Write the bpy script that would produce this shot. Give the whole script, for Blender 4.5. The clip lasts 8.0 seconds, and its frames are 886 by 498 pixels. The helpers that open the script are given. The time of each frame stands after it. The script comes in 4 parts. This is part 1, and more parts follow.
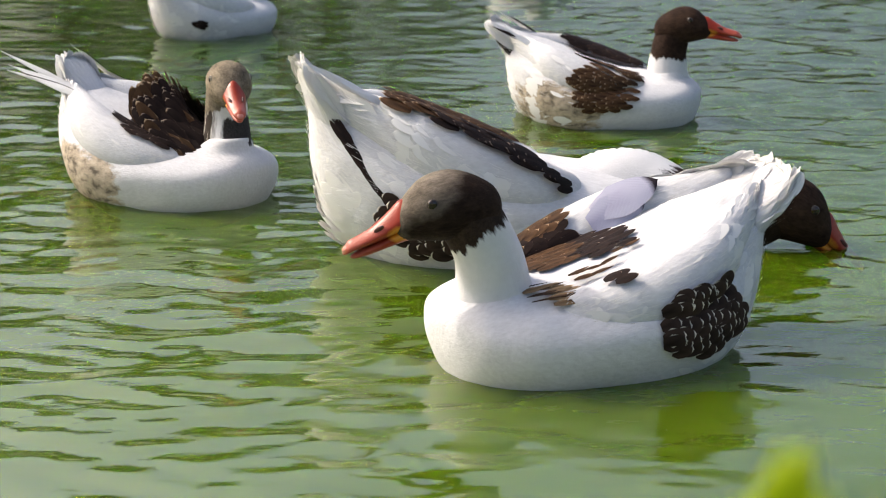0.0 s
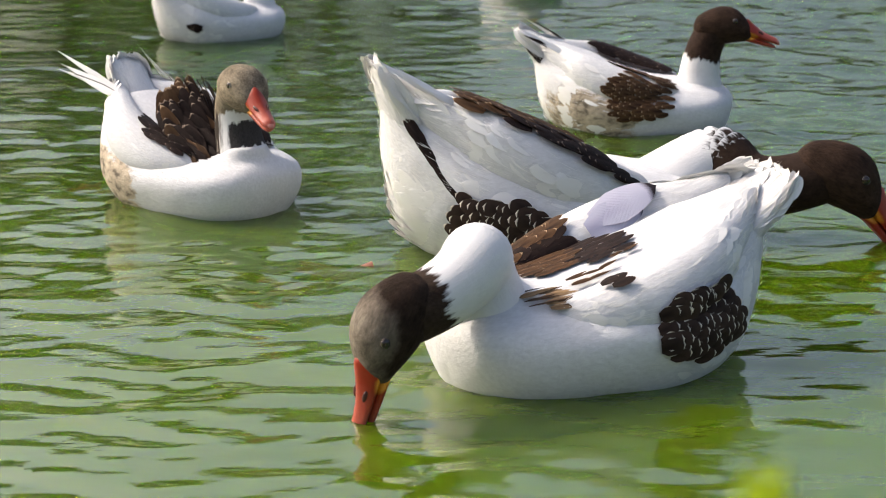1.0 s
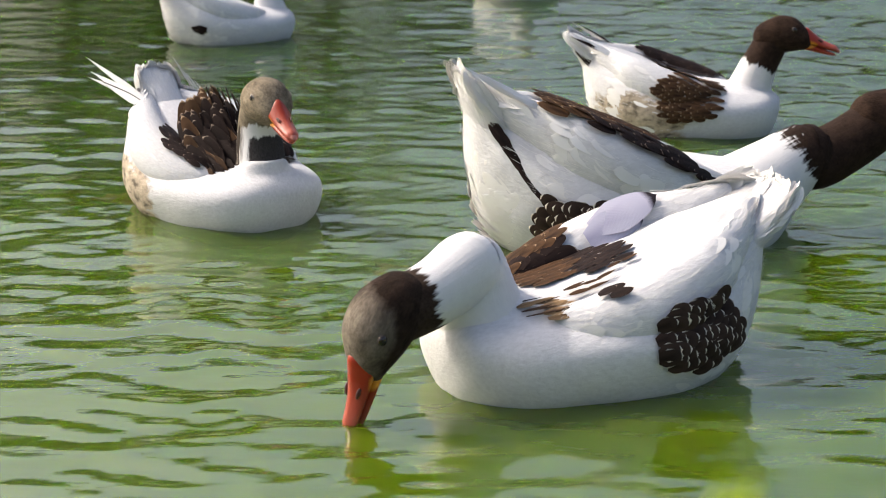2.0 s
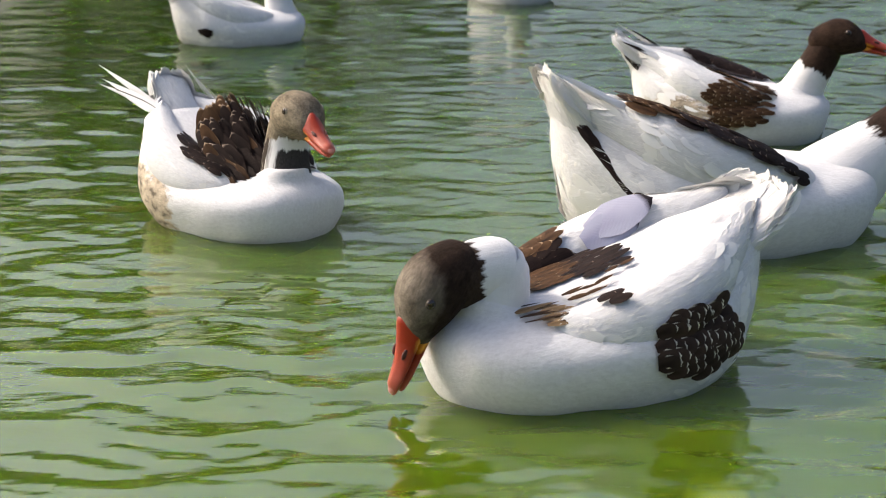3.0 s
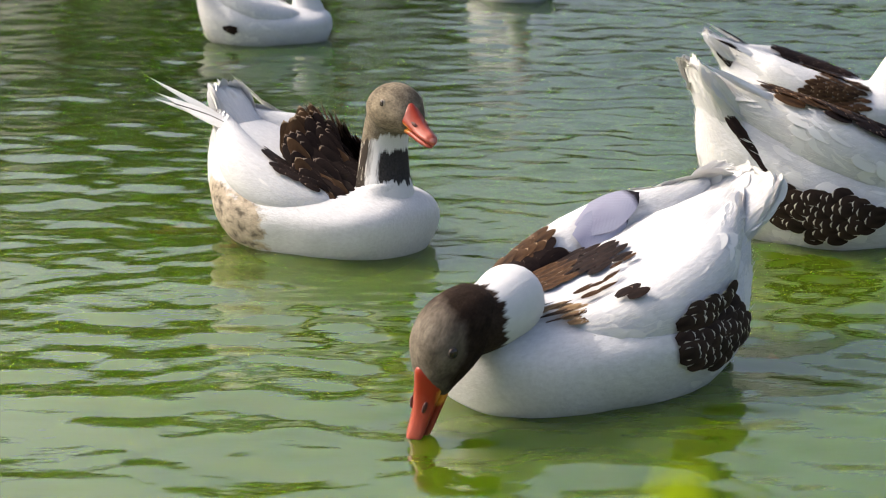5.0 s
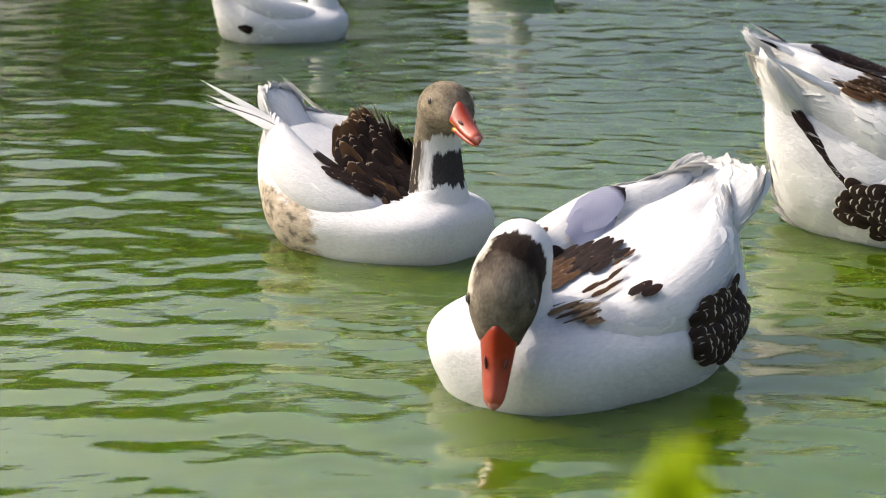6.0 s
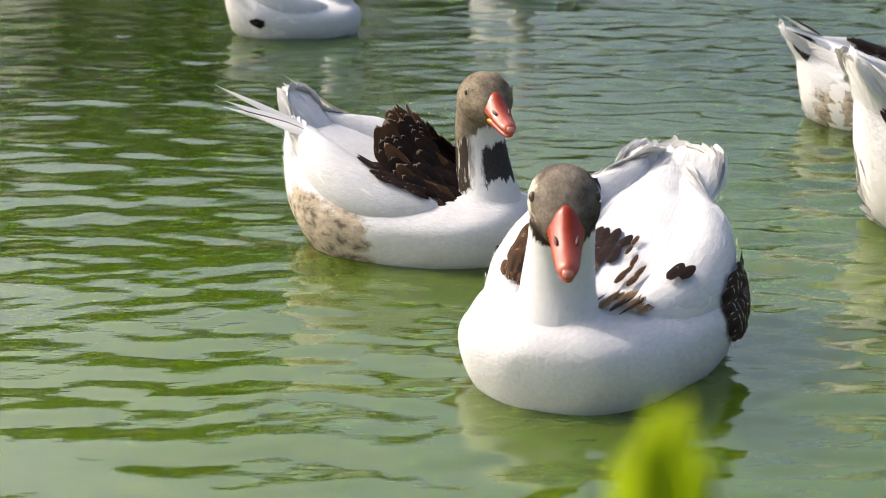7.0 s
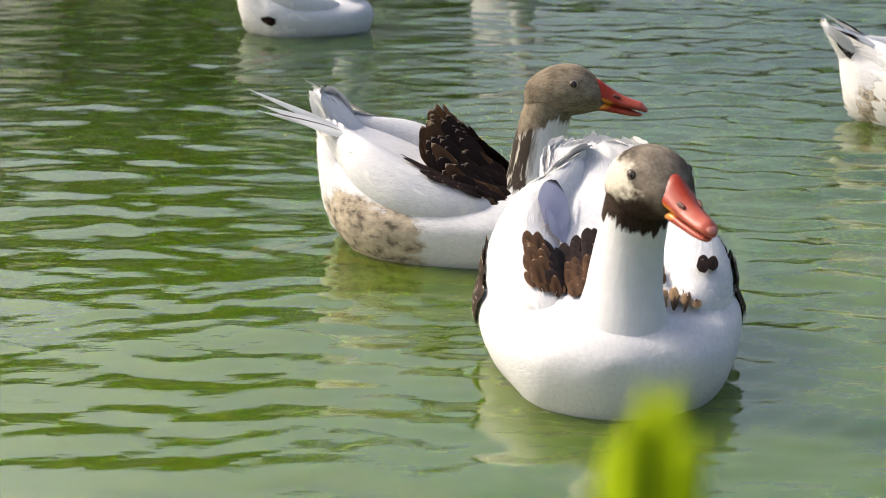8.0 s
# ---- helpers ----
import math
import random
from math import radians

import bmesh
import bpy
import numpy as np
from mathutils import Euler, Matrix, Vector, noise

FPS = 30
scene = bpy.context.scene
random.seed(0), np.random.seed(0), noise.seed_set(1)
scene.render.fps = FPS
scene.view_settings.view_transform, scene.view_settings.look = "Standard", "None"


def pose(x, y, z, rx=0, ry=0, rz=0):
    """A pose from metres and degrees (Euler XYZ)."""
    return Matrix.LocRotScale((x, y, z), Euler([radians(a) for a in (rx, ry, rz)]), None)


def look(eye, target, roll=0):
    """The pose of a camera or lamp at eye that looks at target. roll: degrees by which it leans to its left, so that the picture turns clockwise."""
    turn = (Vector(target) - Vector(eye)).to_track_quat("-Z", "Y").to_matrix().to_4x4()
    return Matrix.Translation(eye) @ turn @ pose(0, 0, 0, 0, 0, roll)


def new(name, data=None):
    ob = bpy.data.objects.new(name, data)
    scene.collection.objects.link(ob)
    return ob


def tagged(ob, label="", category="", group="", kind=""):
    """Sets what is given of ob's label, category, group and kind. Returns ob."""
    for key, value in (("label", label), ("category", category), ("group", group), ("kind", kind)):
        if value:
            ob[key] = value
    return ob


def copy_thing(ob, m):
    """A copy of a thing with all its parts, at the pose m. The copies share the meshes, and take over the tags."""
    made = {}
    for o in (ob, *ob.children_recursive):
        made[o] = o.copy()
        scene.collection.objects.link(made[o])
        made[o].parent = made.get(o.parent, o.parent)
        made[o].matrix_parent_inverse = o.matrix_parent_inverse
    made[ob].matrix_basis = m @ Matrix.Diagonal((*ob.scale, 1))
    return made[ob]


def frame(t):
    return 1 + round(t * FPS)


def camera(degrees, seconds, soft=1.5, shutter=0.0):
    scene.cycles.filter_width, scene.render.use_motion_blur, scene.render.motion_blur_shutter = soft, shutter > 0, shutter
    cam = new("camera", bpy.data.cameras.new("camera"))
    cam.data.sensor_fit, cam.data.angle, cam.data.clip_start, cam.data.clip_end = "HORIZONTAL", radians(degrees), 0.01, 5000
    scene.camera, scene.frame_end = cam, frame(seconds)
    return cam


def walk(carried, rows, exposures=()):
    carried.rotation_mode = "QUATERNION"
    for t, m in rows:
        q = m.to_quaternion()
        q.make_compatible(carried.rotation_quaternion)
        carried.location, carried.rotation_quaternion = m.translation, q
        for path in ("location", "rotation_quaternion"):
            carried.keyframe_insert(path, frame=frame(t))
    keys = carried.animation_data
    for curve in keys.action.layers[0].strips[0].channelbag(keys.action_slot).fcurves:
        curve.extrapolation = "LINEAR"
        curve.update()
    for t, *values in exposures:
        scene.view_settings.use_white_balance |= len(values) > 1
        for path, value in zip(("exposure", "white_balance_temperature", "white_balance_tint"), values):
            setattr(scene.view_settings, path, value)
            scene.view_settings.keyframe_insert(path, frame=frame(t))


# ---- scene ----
# ---------------------------------------------------------------- camera and its walk
cam = camera(30.0, 8.0, soft=0.75)
cam.data.dof.use_dof = True
cam.data.dof.focus_distance = 2.5
cam.data.dof.aperture_fstop = 9.0
CAMERA_ROWS = [  # seconds, x, z, degrees below the horizon
    (0.0, 0.0000, 0.7500, 15.85), (0.5, 0.0020, 0.7515, 15.79), (1.0, 0.0050, 0.7535, 15.71),
    (1.5, 0.0080, 0.7550, 15.63), (3.0, 0.0145, 0.7575, 15.50), (3.5, 0.0160, 0.7580, 15.40),
    (4.0, 0.0180, 0.7570, 15.40), (4.5, 0.0205, 0.7550, 15.48), (6.0, 0.0215, 0.7470, 15.63),
    (6.5, 0.0225, 0.7440, 15.69), (7.0, 0.0236, 0.7405, 15.77), (7.5, 0.0235, 0.7390, 15.83),
    (8.0, 0.0256, 0.7380, 15.85)]
walk(cam, [(t, pose(x, 0, z, 90 - p, 0, 0)) for t, x, z, p in CAMERA_ROWS])

# ---------------------------------------------------------------- light
SUN_FROM = Vector((-0.70, 0.26, 0.67)).normalized()
world = bpy.data.worlds.new("sky")
scene.world = world
world.use_nodes = True
wn = world.node_tree.nodes
sky = wn.new("ShaderNodeTexSky")
sky.sky_type = 'NISHITA'
sky.sun_disc = False
sky.sun_elevation = math.asin(SUN_FROM.z)
sky.sun_rotation = math.atan2(SUN_FROM.x, SUN_FROM.y)
sky.air_density, sky.dust_density, sky.ozone_density = 1.0, 7.5, 1.0
wn["Background"].inputs["Strength"].default_value = 0.15
world.node_tree.links.new(sky.outputs[0], wn["Background"].inputs["Color"])
sun = new("sun", bpy.data.lights.new("sun", 'SUN'))
sun.data.energy, sun.data.angle, sun.data.color = 2.1, radians(0.6), (1.0, 0.92, 0.80)
sun.matrix_world = look(SUN_FROM * 30, (0, 0, 0))
scene.view_settings.exposure = 0.87


# ---------------------------------------------------------------- materials
def material(name):
    m = bpy.data.materials.new(name)
    m.use_nodes = True
    return m, m.node_tree.nodes, m.node_tree.links, m.node_tree.nodes["Principled BSDF"]


def node(nodes, kind, **values):
    n = nodes.new(kind)
    for key, value in values.items():
        n.inputs[key].default_value = value
    return n


def rest_place(nodes):
    """Where a point of a neck piece lies on the straight, resting neck."""
    a = nodes.new("ShaderNodeAttribute")
    a.attribute_name = "rest"
    return a.outputs["Vector"]


def noise_tex(nodes, links, scale, detail=4.0, rough=0.55, coords="Object", stretch=None, rest=False):
    place = rest_place(nodes) if rest else nodes.new("ShaderNodeTexCoord").outputs[coords]
    n = node(nodes, "ShaderNodeTexNoise", Scale=scale, Detail=detail, Roughness=rough)
    if stretch:
        mp = node(nodes, "ShaderNodeMapping", Scale=stretch)
        links.new(place, mp.inputs["Vector"])
        links.new(mp.outputs[0], n.inputs["Vector"])
    else:
        links.new(place, n.inputs["Vector"])
    return n


def ramp(nodes, links, source, stops):
    r = nodes.new("ShaderNodeValToRGB")
    el = r.color_ramp.elements
    while len(el) < len(stops):
        el.new(0.5)
    for e, (pos, c) in zip(el, stops):
        e.position, e.color = pos, (*c, 1)
    links.new(source, r.inputs[0])
    return r


def mix(nodes, links, fac, a, b, mode='MIX'):
    m = nodes.new("ShaderNodeMix")
    m.data_type, m.blend_type = 'RGBA', mode
    for sock, v in ((m.inputs[0], fac), (m.inputs[6], a), (m.inputs[7], b)):
        if isinstance(v, (int, float)):
            sock.default_value = v
        elif isinstance(v, tuple):
            sock.default_value = (*v, 1)
        else:
            links.new(v, sock)
    return m.outputs[2]


def math_node(nodes, links, op, a, b=0.0, c=0.0):
    m = nodes.new("ShaderNodeMath")
    m.operation = op
    for sock, v in zip(m.inputs, (a, b, c)):
        if isinstance(v, (int, float)):
            sock.default_value = v
        else:
            links.new(v, sock)
    return m.outputs[0]


def bump(nodes, links, bsdf, height, strength, distance):
    b = node(nodes, "ShaderNodeBump", Strength=strength, Distance=distance)
    links.new(height, b.inputs["Height"])
    links.new(b.outputs[0], bsdf.inputs["Normal"])


def down_material(name, dark, light, fine=260.0, sheen=0.0, face=None, mottle=0.0, pied=None, flank=None):
    """Short body down and head feathers: two mottled tones and a soft relief."""
    m, n, k, p = material(name)
    big = noise_tex(n, k, 14, 4)
    small = noise_tex(n, k, fine, 5, 0.65, stretch=(0.45, 1, 1))
    a = ramp(n, k, big.outputs[0], [(0.35, dark), (0.7, light)])
    b = ramp(n, k, small.outputs[0], [(0.3, tuple(c * 0.72 for c in dark)), (0.72, light)])
    mid = noise_tex(n, k, 75, 4, 0.6, stretch=(0.6, 1, 1))
    c = ramp(n, k, mid.outputs[0], [(0.34, (0.55, 0.55, 0.55)), (0.66, (1.25, 1.25, 1.25))])
    col = mix(n, k, 0.5, a.outputs[0], b.outputs[0])
    if mottle:
        col = mix(n, k, mottle, col, mix(n, k, 1.0, col, c.outputs[0], 'MULTIPLY'))
    if face:  # a paler forehead and crown, spread wider to stand in for sunlight
        tc = n.new("ShaderNodeTexCoord")
        sep = n.new("ShaderNodeSeparateXYZ")
        k.new(tc.outputs["Object"], sep.inputs[0])
        f = math_node(n, k, 'ADD', math_node(n, k, 'MULTIPLY', sep.outputs[0], 9.0), math_node(n, k, 'MULTIPLY', sep.outputs[2], 14.0))
        f = math_node(n, k, 'ADD', f, math_node(n, k, 'MULTIPLY', math_node(n, k, 'SUBTRACT', big.outputs[0], 0.5), 1.6))
        w = ramp(n, k, f, [(0.14, (0, 0, 0)), (0.80, (1, 1, 1))])
        pale = ramp(n, k, small.outputs[0], [(0.3, tuple(c * 0.6 for c in face)), (0.7, face)])
        col = mix(n, k, w.outputs[0], col, mix(n, k, 0.7, pale.outputs[0], mix(n, k, 1.0, pale.outputs[0], c.outputs[0], 'MULTIPLY')))
    if flank:  # mottled tan sides under the wings
        tc = n.new("ShaderNodeTexCoord")
        sep = n.new("ShaderNodeSeparateXYZ")
        k.new(tc.outputs["Object"], sep.inputs[0])
        f = 0.0
        for out, (centre, radius) in zip((sep.outputs[0], sep.outputs[2]), ((-0.095, 0.125), (0.040, 0.078))):
            f = math_node(n, k, 'ADD', f, math_node(n, k, 'POWER', math_node(n, k, 'DIVIDE', math_node(n, k, 'SUBTRACT', out, centre), radius), 2.0))
        patch = noise_tex(n, k, 32, 5, 0.65, stretch=(0.7, 1, 1))
        f = math_node(n, k, 'ADD', f, math_node(n, k, 'MULTIPLY', math_node(n, k, 'SUBTRACT', patch.outputs[0], 0.5), 2.4))
        w = ramp(n, k, f, [(0.65, (1, 1, 1)), (1.0, (0, 0, 0))])
        tan = ramp(n, k, mid.outputs[0], [(0.34, tuple(c * 0.30 for c in flank)), (0.47, tuple(c * 0.8 for c in flank)), (0.68, tuple(c * 1.2 for c in flank))])
        col = mix(n, k, w.outputs[0], col, tan.outputs[0])
    if pied:  # the right side of the head is mostly cream above a dark cheek
        f = math_node(n, k, 'SUBTRACT', math_node(n, k, 'MULTIPLY', sep.outputs[2], 1.0), math_node(n, k, 'MULTIPLY', sep.outputs[1], 26.0))
        f = math_node(n, k, 'SUBTRACT', f, math_node(n, k, 'MULTIPLY', sep.outputs[0], 6.0))
        f = math_node(n, k, 'ADD', f, math_node(n, k, 'MULTIPLY', math_node(n, k, 'SUBTRACT', mid.outputs[0], 0.5), 1.0))
        w = ramp(n, k, f, [(0.72, (0, 0, 0)), (1.06, (1, 1, 1))])
        cheek = node(n, "ShaderNodeMapRange", **{"From Min": -0.020, "From Max": -0.003})
        k.new(math_node(n, k, 'ADD', sep.outputs[2], math_node(n, k, 'MULTIPLY', math_node(n, k, 'SUBTRACT', mid.outputs[0], 0.5), 0.03)), cheek.inputs[0])
        cream = ramp(n, k, small.outputs[0], [(0.3, tuple(c * 0.75 for c in pied)), (0.7, pied)])
        col = mix(n, k, math_node(n, k, 'MULTIPLY', w.outputs[0], cheek.outputs[0]), col, cream.outputs[0])
    k.new(col, p.inputs["Base Color"])
    p.inputs["Roughness"].default_value = 0.85
    p.inputs["Sheen Weight"].default_value = sheen
    p.inputs["Specular IOR Level"].default_value = 0.06 if mottle else 0.2
    bump(n, k, p, mix(n, k, 0.5, small.outputs[0], mid.outputs[0]), 0.75 if mottle else 0.5, 0.003 if mottle else 0.005)
    return m


def feather_material(name, centre, vane, edge, edge_width, sides=1.72, tip=3.0):
    """A vane with a shaft, fine barbs and a paler rim, laid out along the feather."""
    m, n, k, p = material(name)
    uv = n.new("ShaderNodeUVMap")
    uv.uv_map = "along"
    sep = n.new("ShaderNodeSeparateXYZ")
    k.new(uv.outputs[0], sep.inputs[0])
    across = math_node(n, k, 'ABSOLUTE', math_node(n, k, 'SUBTRACT', sep.outputs[0], 0.5))
    rim = math_node(n, k, 'MAXIMUM', math_node(n, k, 'MULTIPLY', across, sides),
                    math_node(n, k, 'POWER', sep.outputs[1], tip))
    ragged = noise_tex(n, k, 90, 3)
    rim = math_node(n, k, 'ADD', rim, math_node(n, k, 'MULTIPLY', math_node(n, k, 'SUBTRACT', ragged.outputs[0], 0.5), 0.10))
    info = n.new("ShaderNodeObjectInfo")
    geo = n.new("ShaderNodeNewGeometry")
    vary = math_node(n, k, 'FRACT', math_node(n, k, 'ADD', info.outputs["Random"], geo.outputs["Random Per Island"]))
    r = ramp(n, k, rim, [(0.0, centre), (0.45, vane), (1 - edge_width, vane), (1 - edge_width * 0.5, edge)])
    tone = ramp(n, k, vary, [(0.0, (0.72, 0.72, 0.72)), (1.0, (1.15, 1.12, 1.08))])
    col = mix(n, k, 1.0, r.outputs[0], tone.outputs[0], 'MULTIPLY')
    k.new(col, p.inputs["Base Color"])
    p.inputs["Roughness"].default_value = 0.6
    p.inputs["Specular IOR Level"].default_value = 0.06
    barb = math_node(n, k, 'SINE', math_node(n, k, 'ADD', math_node(n, k, 'MULTIPLY', sep.outputs[1], 90.0),
                                             math_node(n, k, 'MULTIPLY', across, 60.0)))
    bump(n, k, p, math_node(n, k, 'ADD', math_node(n, k, 'MULTIPLY', barb, 0.3), ragged.outputs[0]), 0.16, 0.0012)
    return m


def white_feather(name, base, stain):
    m, n, k, p = material(name)
    uv = n.new("ShaderNodeUVMap")
    uv.uv_map = "along"
    sep = n.new("ShaderNodeSeparateXYZ")
    k.new(uv.outputs[0], sep.inputs[0])
    across = math_node(n, k, 'ABSOLUTE', math_node(n, k, 'SUBTRACT', sep.outputs[0], 0.5))
    big = noise_tex(n, k, 9, 3)
    small = noise_tex(n, k, 160, 4)
    geo = n.new("ShaderNodeNewGeometry")
    a = ramp(n, k, big.outputs[0], [(0.42, base), (0.75, stain)])
    tone = ramp(n, k, geo.outputs["Random Per Island"], [(0.0, (0.97, 0.965, 0.96)), (1.0, (1, 1, 1))])
    k.new(mix(n, k, 1.0, a.outputs[0], tone.outputs[0], 'MULTIPLY'), p.inputs["Base Color"])
    p.inputs["Roughness"].default_value = 0.75
    p.inputs["Sheen Weight"].default_value = 0.1
    p.inputs["Specular IOR Level"].default_value = 0.2
    barb = math_node(n, k, 'SINE', math_node(n, k, 'ADD', math_node(n, k, 'MULTIPLY', sep.outputs[1], 70.0),
                                             math_node(n, k, 'MULTIPLY', across, 50.0)))
    bump(n, k, p, math_node(n, k, 'ADD', math_node(n, k, 'MULTIPLY', barb, 0.12), small.outputs[0]), 0.25, 0.001)
    return m


WHITE_DOWN = down_material("white_down", (0.525, 0.522, 0.540), (0.568, 0.568, 0.585), 190)
TAN_DOWN = down_material("tan_flanked_down", (0.525, 0.522, 0.540), (0.568, 0.568, 0.585), 190, flank=(0.36, 0.30, 0.23))
WHITE_FEATHER = white_feather("white_feather", (0.615, 0.612, 0.615), (0.575, 0.558, 0.53))
SCALLOP = feather_material("scalloped_feather", (0.016, 0.010, 0.008), (0.034, 0.022, 0.018), (0.62, 0.57, 0.50), 0.26, 1.80, 2.6)
BROWN = feather_material("brown_feather", (0.020, 0.010, 0.006), (0.065, 0.035, 0.018), (0.36, 0.26, 0.17), 0.24)
DARK = feather_material("dark_feather", (0.008, 0.0052, 0.005), (0.017, 0.0105, 0.009), (0.26, 0.20, 0.16), 0.20)
TAN = feather_material("tan_feather", (0.13, 0.080, 0.042), (0.22, 0.145, 0.080), (0.46, 0.37, 0.26), 0.3)
BLUE_GREY = feather_material("blue_grey_feather", (0.26, 0.26, 0.36), (0.36, 0.36, 0.46), (0.02, 0.016, 0.020), 0.26, 1.55, 1.5)
HEAD_DARK = down_material("dark_brown_head", (0.011, 0.006, 0.0045), (0.046, 0.027, 0.018), 320, mottle=0.8)
HEAD_GREY = down_material("grey_brown_head", (0.070, 0.054, 0.038), (0.27, 0.225, 0.165), 320, mottle=0.8)
HEAD_MID = down_material("mid_brown_head", (0.012, 0.007, 0.005), (0.036, 0.023, 0.017), 320, 0, (0.19, 0.160, 0.128), 0.8, (0.50, 0.46, 0.39))


WHITE_C = (0.560, 0.557, 0.570)


def neck_material(name, edge, dark, light, collar=None):
    """The plumage of a whole neck: white to a ragged edge (share of its length), then dark; a collar breaks into streaks at the sides."""
    m, n, k, p = material(name)
    sep = n.new("ShaderNodeSeparateXYZ")
    k.new(rest_place(n), sep.inputs[0])
    small = noise_tex(n, k, 320, 5, 0.65, rest=True)
    mid = noise_tex(n, k, 75, 4, 0.6, rest=True)
    streak = noise_tex(n, k, 95, 3, 0.6, stretch=(1, 1, 0.16), rest=True)
    height = math_node(n, k, 'MULTIPLY', sep.outputs[2], 4.0)
    wobble = math_node(n, k, 'MULTIPLY', math_node(n, k, 'SUBTRACT', streak.outputs[0], 0.5), 0.22)
    shaft = mix(n, k, 0.45, ramp(n, k, small.outputs[0], [(0.3, dark), (0.72, light)]).outputs[0],
                ramp(n, k, mid.outputs[0], [(0.36, dark), (0.66, light)]).outputs[0])
    white = ramp(n, k, mid.outputs[0], [(0.3, tuple(c * 0.93 for c in WHITE_C)), (0.7, WHITE_C)]).outputs[0]

    def above(level, soft, lean=0.0):
        f = math_node(n, k, 'ADD', height, wobble)
        if lean:
            f = math_node(n, k, 'ADD', f, math_node(n, k, 'MULTIPLY', sep.outputs[0], lean))
        mr = node(n, "ShaderNodeMapRange", **{"From Min": level - soft, "From Max": level + soft})
        k.new(f, mr.inputs[0])
        return mr.outputs[0]

    if collar:
        stripes = ramp(n, k, streak.outputs[0], [(0.55, (0.035, 0.028, 0.023)), (0.63, (0.42, 0.39, 0.34))]).outputs[0]
        front = node(n, "ShaderNodeMapRange", **{"From Min": -0.004, "From Max": 0.010})
        k.new(math_node(n, k, 'ADD', sep.outputs[0], math_node(n, k, 'MULTIPLY', wobble, 0.12)), front.inputs[0])
        bib = node(n, "ShaderNodeMapRange", **{"From Min": 0.019, "From Max": 0.025})
        k.new(math_node(n, k, 'ADD', sep.outputs[0], math_node(n, k, 'MULTIPLY', wobble, 0.10)), bib.inputs[0])
        chest = mix(n, k, bib.outputs[0], white, ramp(n, k, small.outputs[0], [(0.3, (0.020, 0.018, 0.019)), (0.7, collar)]).outputs[0])
        low = mix(n, k, front.outputs[0], stripes, chest)
        throat = mix(n, k, front.outputs[0], stripes, white)
        col = mix(n, k, above(edge, 0.012, -0.8), white, low)
        col = mix(n, k, above(edge + 0.27, 0.02, -1.6), col, throat)
        col = mix(n, k, above(edge + 0.42, 0.02, -2.2), col, shaft)
    else:
        col = mix(n, k, above(edge, 0.015), white, shaft)
    k.new(col, p.inputs["Base Color"])
    p.inputs["Roughness"].default_value = 0.85
    p.inputs["Specular IOR Level"].default_value = 0.08
    furrow = noise_tex(n, k, 150, 3, 0.6, stretch=(1, 1, 0.14), rest=True)
    bump(n, k, p, mix(n, k, 0.4, furrow.outputs[0], small.outputs[0]), 0.5, 0.003)
    return m


NECK_MID = neck_material("white_neck_brown_above", 0.86, (0.012, 0.007, 0.005), (0.045, 0.030, 0.022))
NECK_GREY = neck_material("streaked_neck_with_charcoal_collar", 0.40, (0.085, 0.068, 0.048), (0.225, 0.19, 0.14), (0.050, 0.046, 0.046))
NECK_FEEDING = neck_material("white_breast_brown_neck", 0.48, (0.010, 0.0055, 0.004), (0.030, 0.018, 0.013))
NECK_SWIMMING = neck_material("white_neck_dark_above", 0.68, (0.010, 0.0055, 0.004), (0.034, 0.020, 0.014))
NECK_WHITE = neck_material("white_neck", 2.0, (0.5, 0.5, 0.5), (0.6, 0.6, 0.6))


def skin_material(name, base, tip, gloss, axis_from, axis_to, gape=None):
    m, n, k, p = material(name)
    tc = n.new("ShaderNodeTexCoord")
    sep = n.new("ShaderNodeSeparateXYZ")
    k.new(tc.outputs["Object"], sep.inputs[0])
    mr = node(n, "ShaderNodeMapRange", **{"From Min": axis_from, "From Max": axis_to})
    k.new(sep.outputs[0], mr.inputs[0])
    t = noise_tex(n, k, 60, 4)
    f = math_node(n, k, 'ADD', mr.outputs[0], math_node(n, k, 'MULTIPLY', math_node(n, k, 'SUBTRACT', t.outputs[0], 0.5), 0.7))
    r = ramp(n, k, f, [(0.15, base), (0.85, tip)])
    col = r.outputs[0]
    if gape:  # yellow skin at the corner of the mouth
        fx = math_node(n, k, 'POWER', math_node(n, k, 'DIVIDE', math_node(n, k, 'SUBTRACT', sep.outputs[0], 0.068), 0.022), 2.0)
        fz = math_node(n, k, 'POWER', math_node(n, k, 'DIVIDE', math_node(n, k, 'ADD', sep.outputs[2], 0.018), 0.012), 2.0)
        w = math_node(n, k, 'ADD', math_node(n, k, 'ADD', fx, fz), math_node(n, k, 'SUBTRACT', t.outputs[0], 0.5))
        col = mix(n, k, ramp(n, k, w, [(0.35, (1, 1, 1)), (1.0, (0, 0, 0))]).outputs[0], col, gape)
    k.new(col, p.inputs["Base Color"])
    p.inputs["Roughness"].default_value = gloss
    p.inputs["Specular IOR Level"].default_value = 0.3
    fine = noise_tex(n, k, 220, 4)
    bump(n, k, p, fine.outputs[0], 0.3, 0.001)
    return m


BILL = skin_material("orange_bill", (0.225, 0.019, 0.004), (0.30, 0.062, 0.038), 0.36, 0.075, 0.140, (0.60, 0.24, 0.025))
FOOT = skin_material("orange_web", (0.50, 0.14, 0.06), (0.42, 0.18, 0.13), 0.5, -0.1, 0.1)


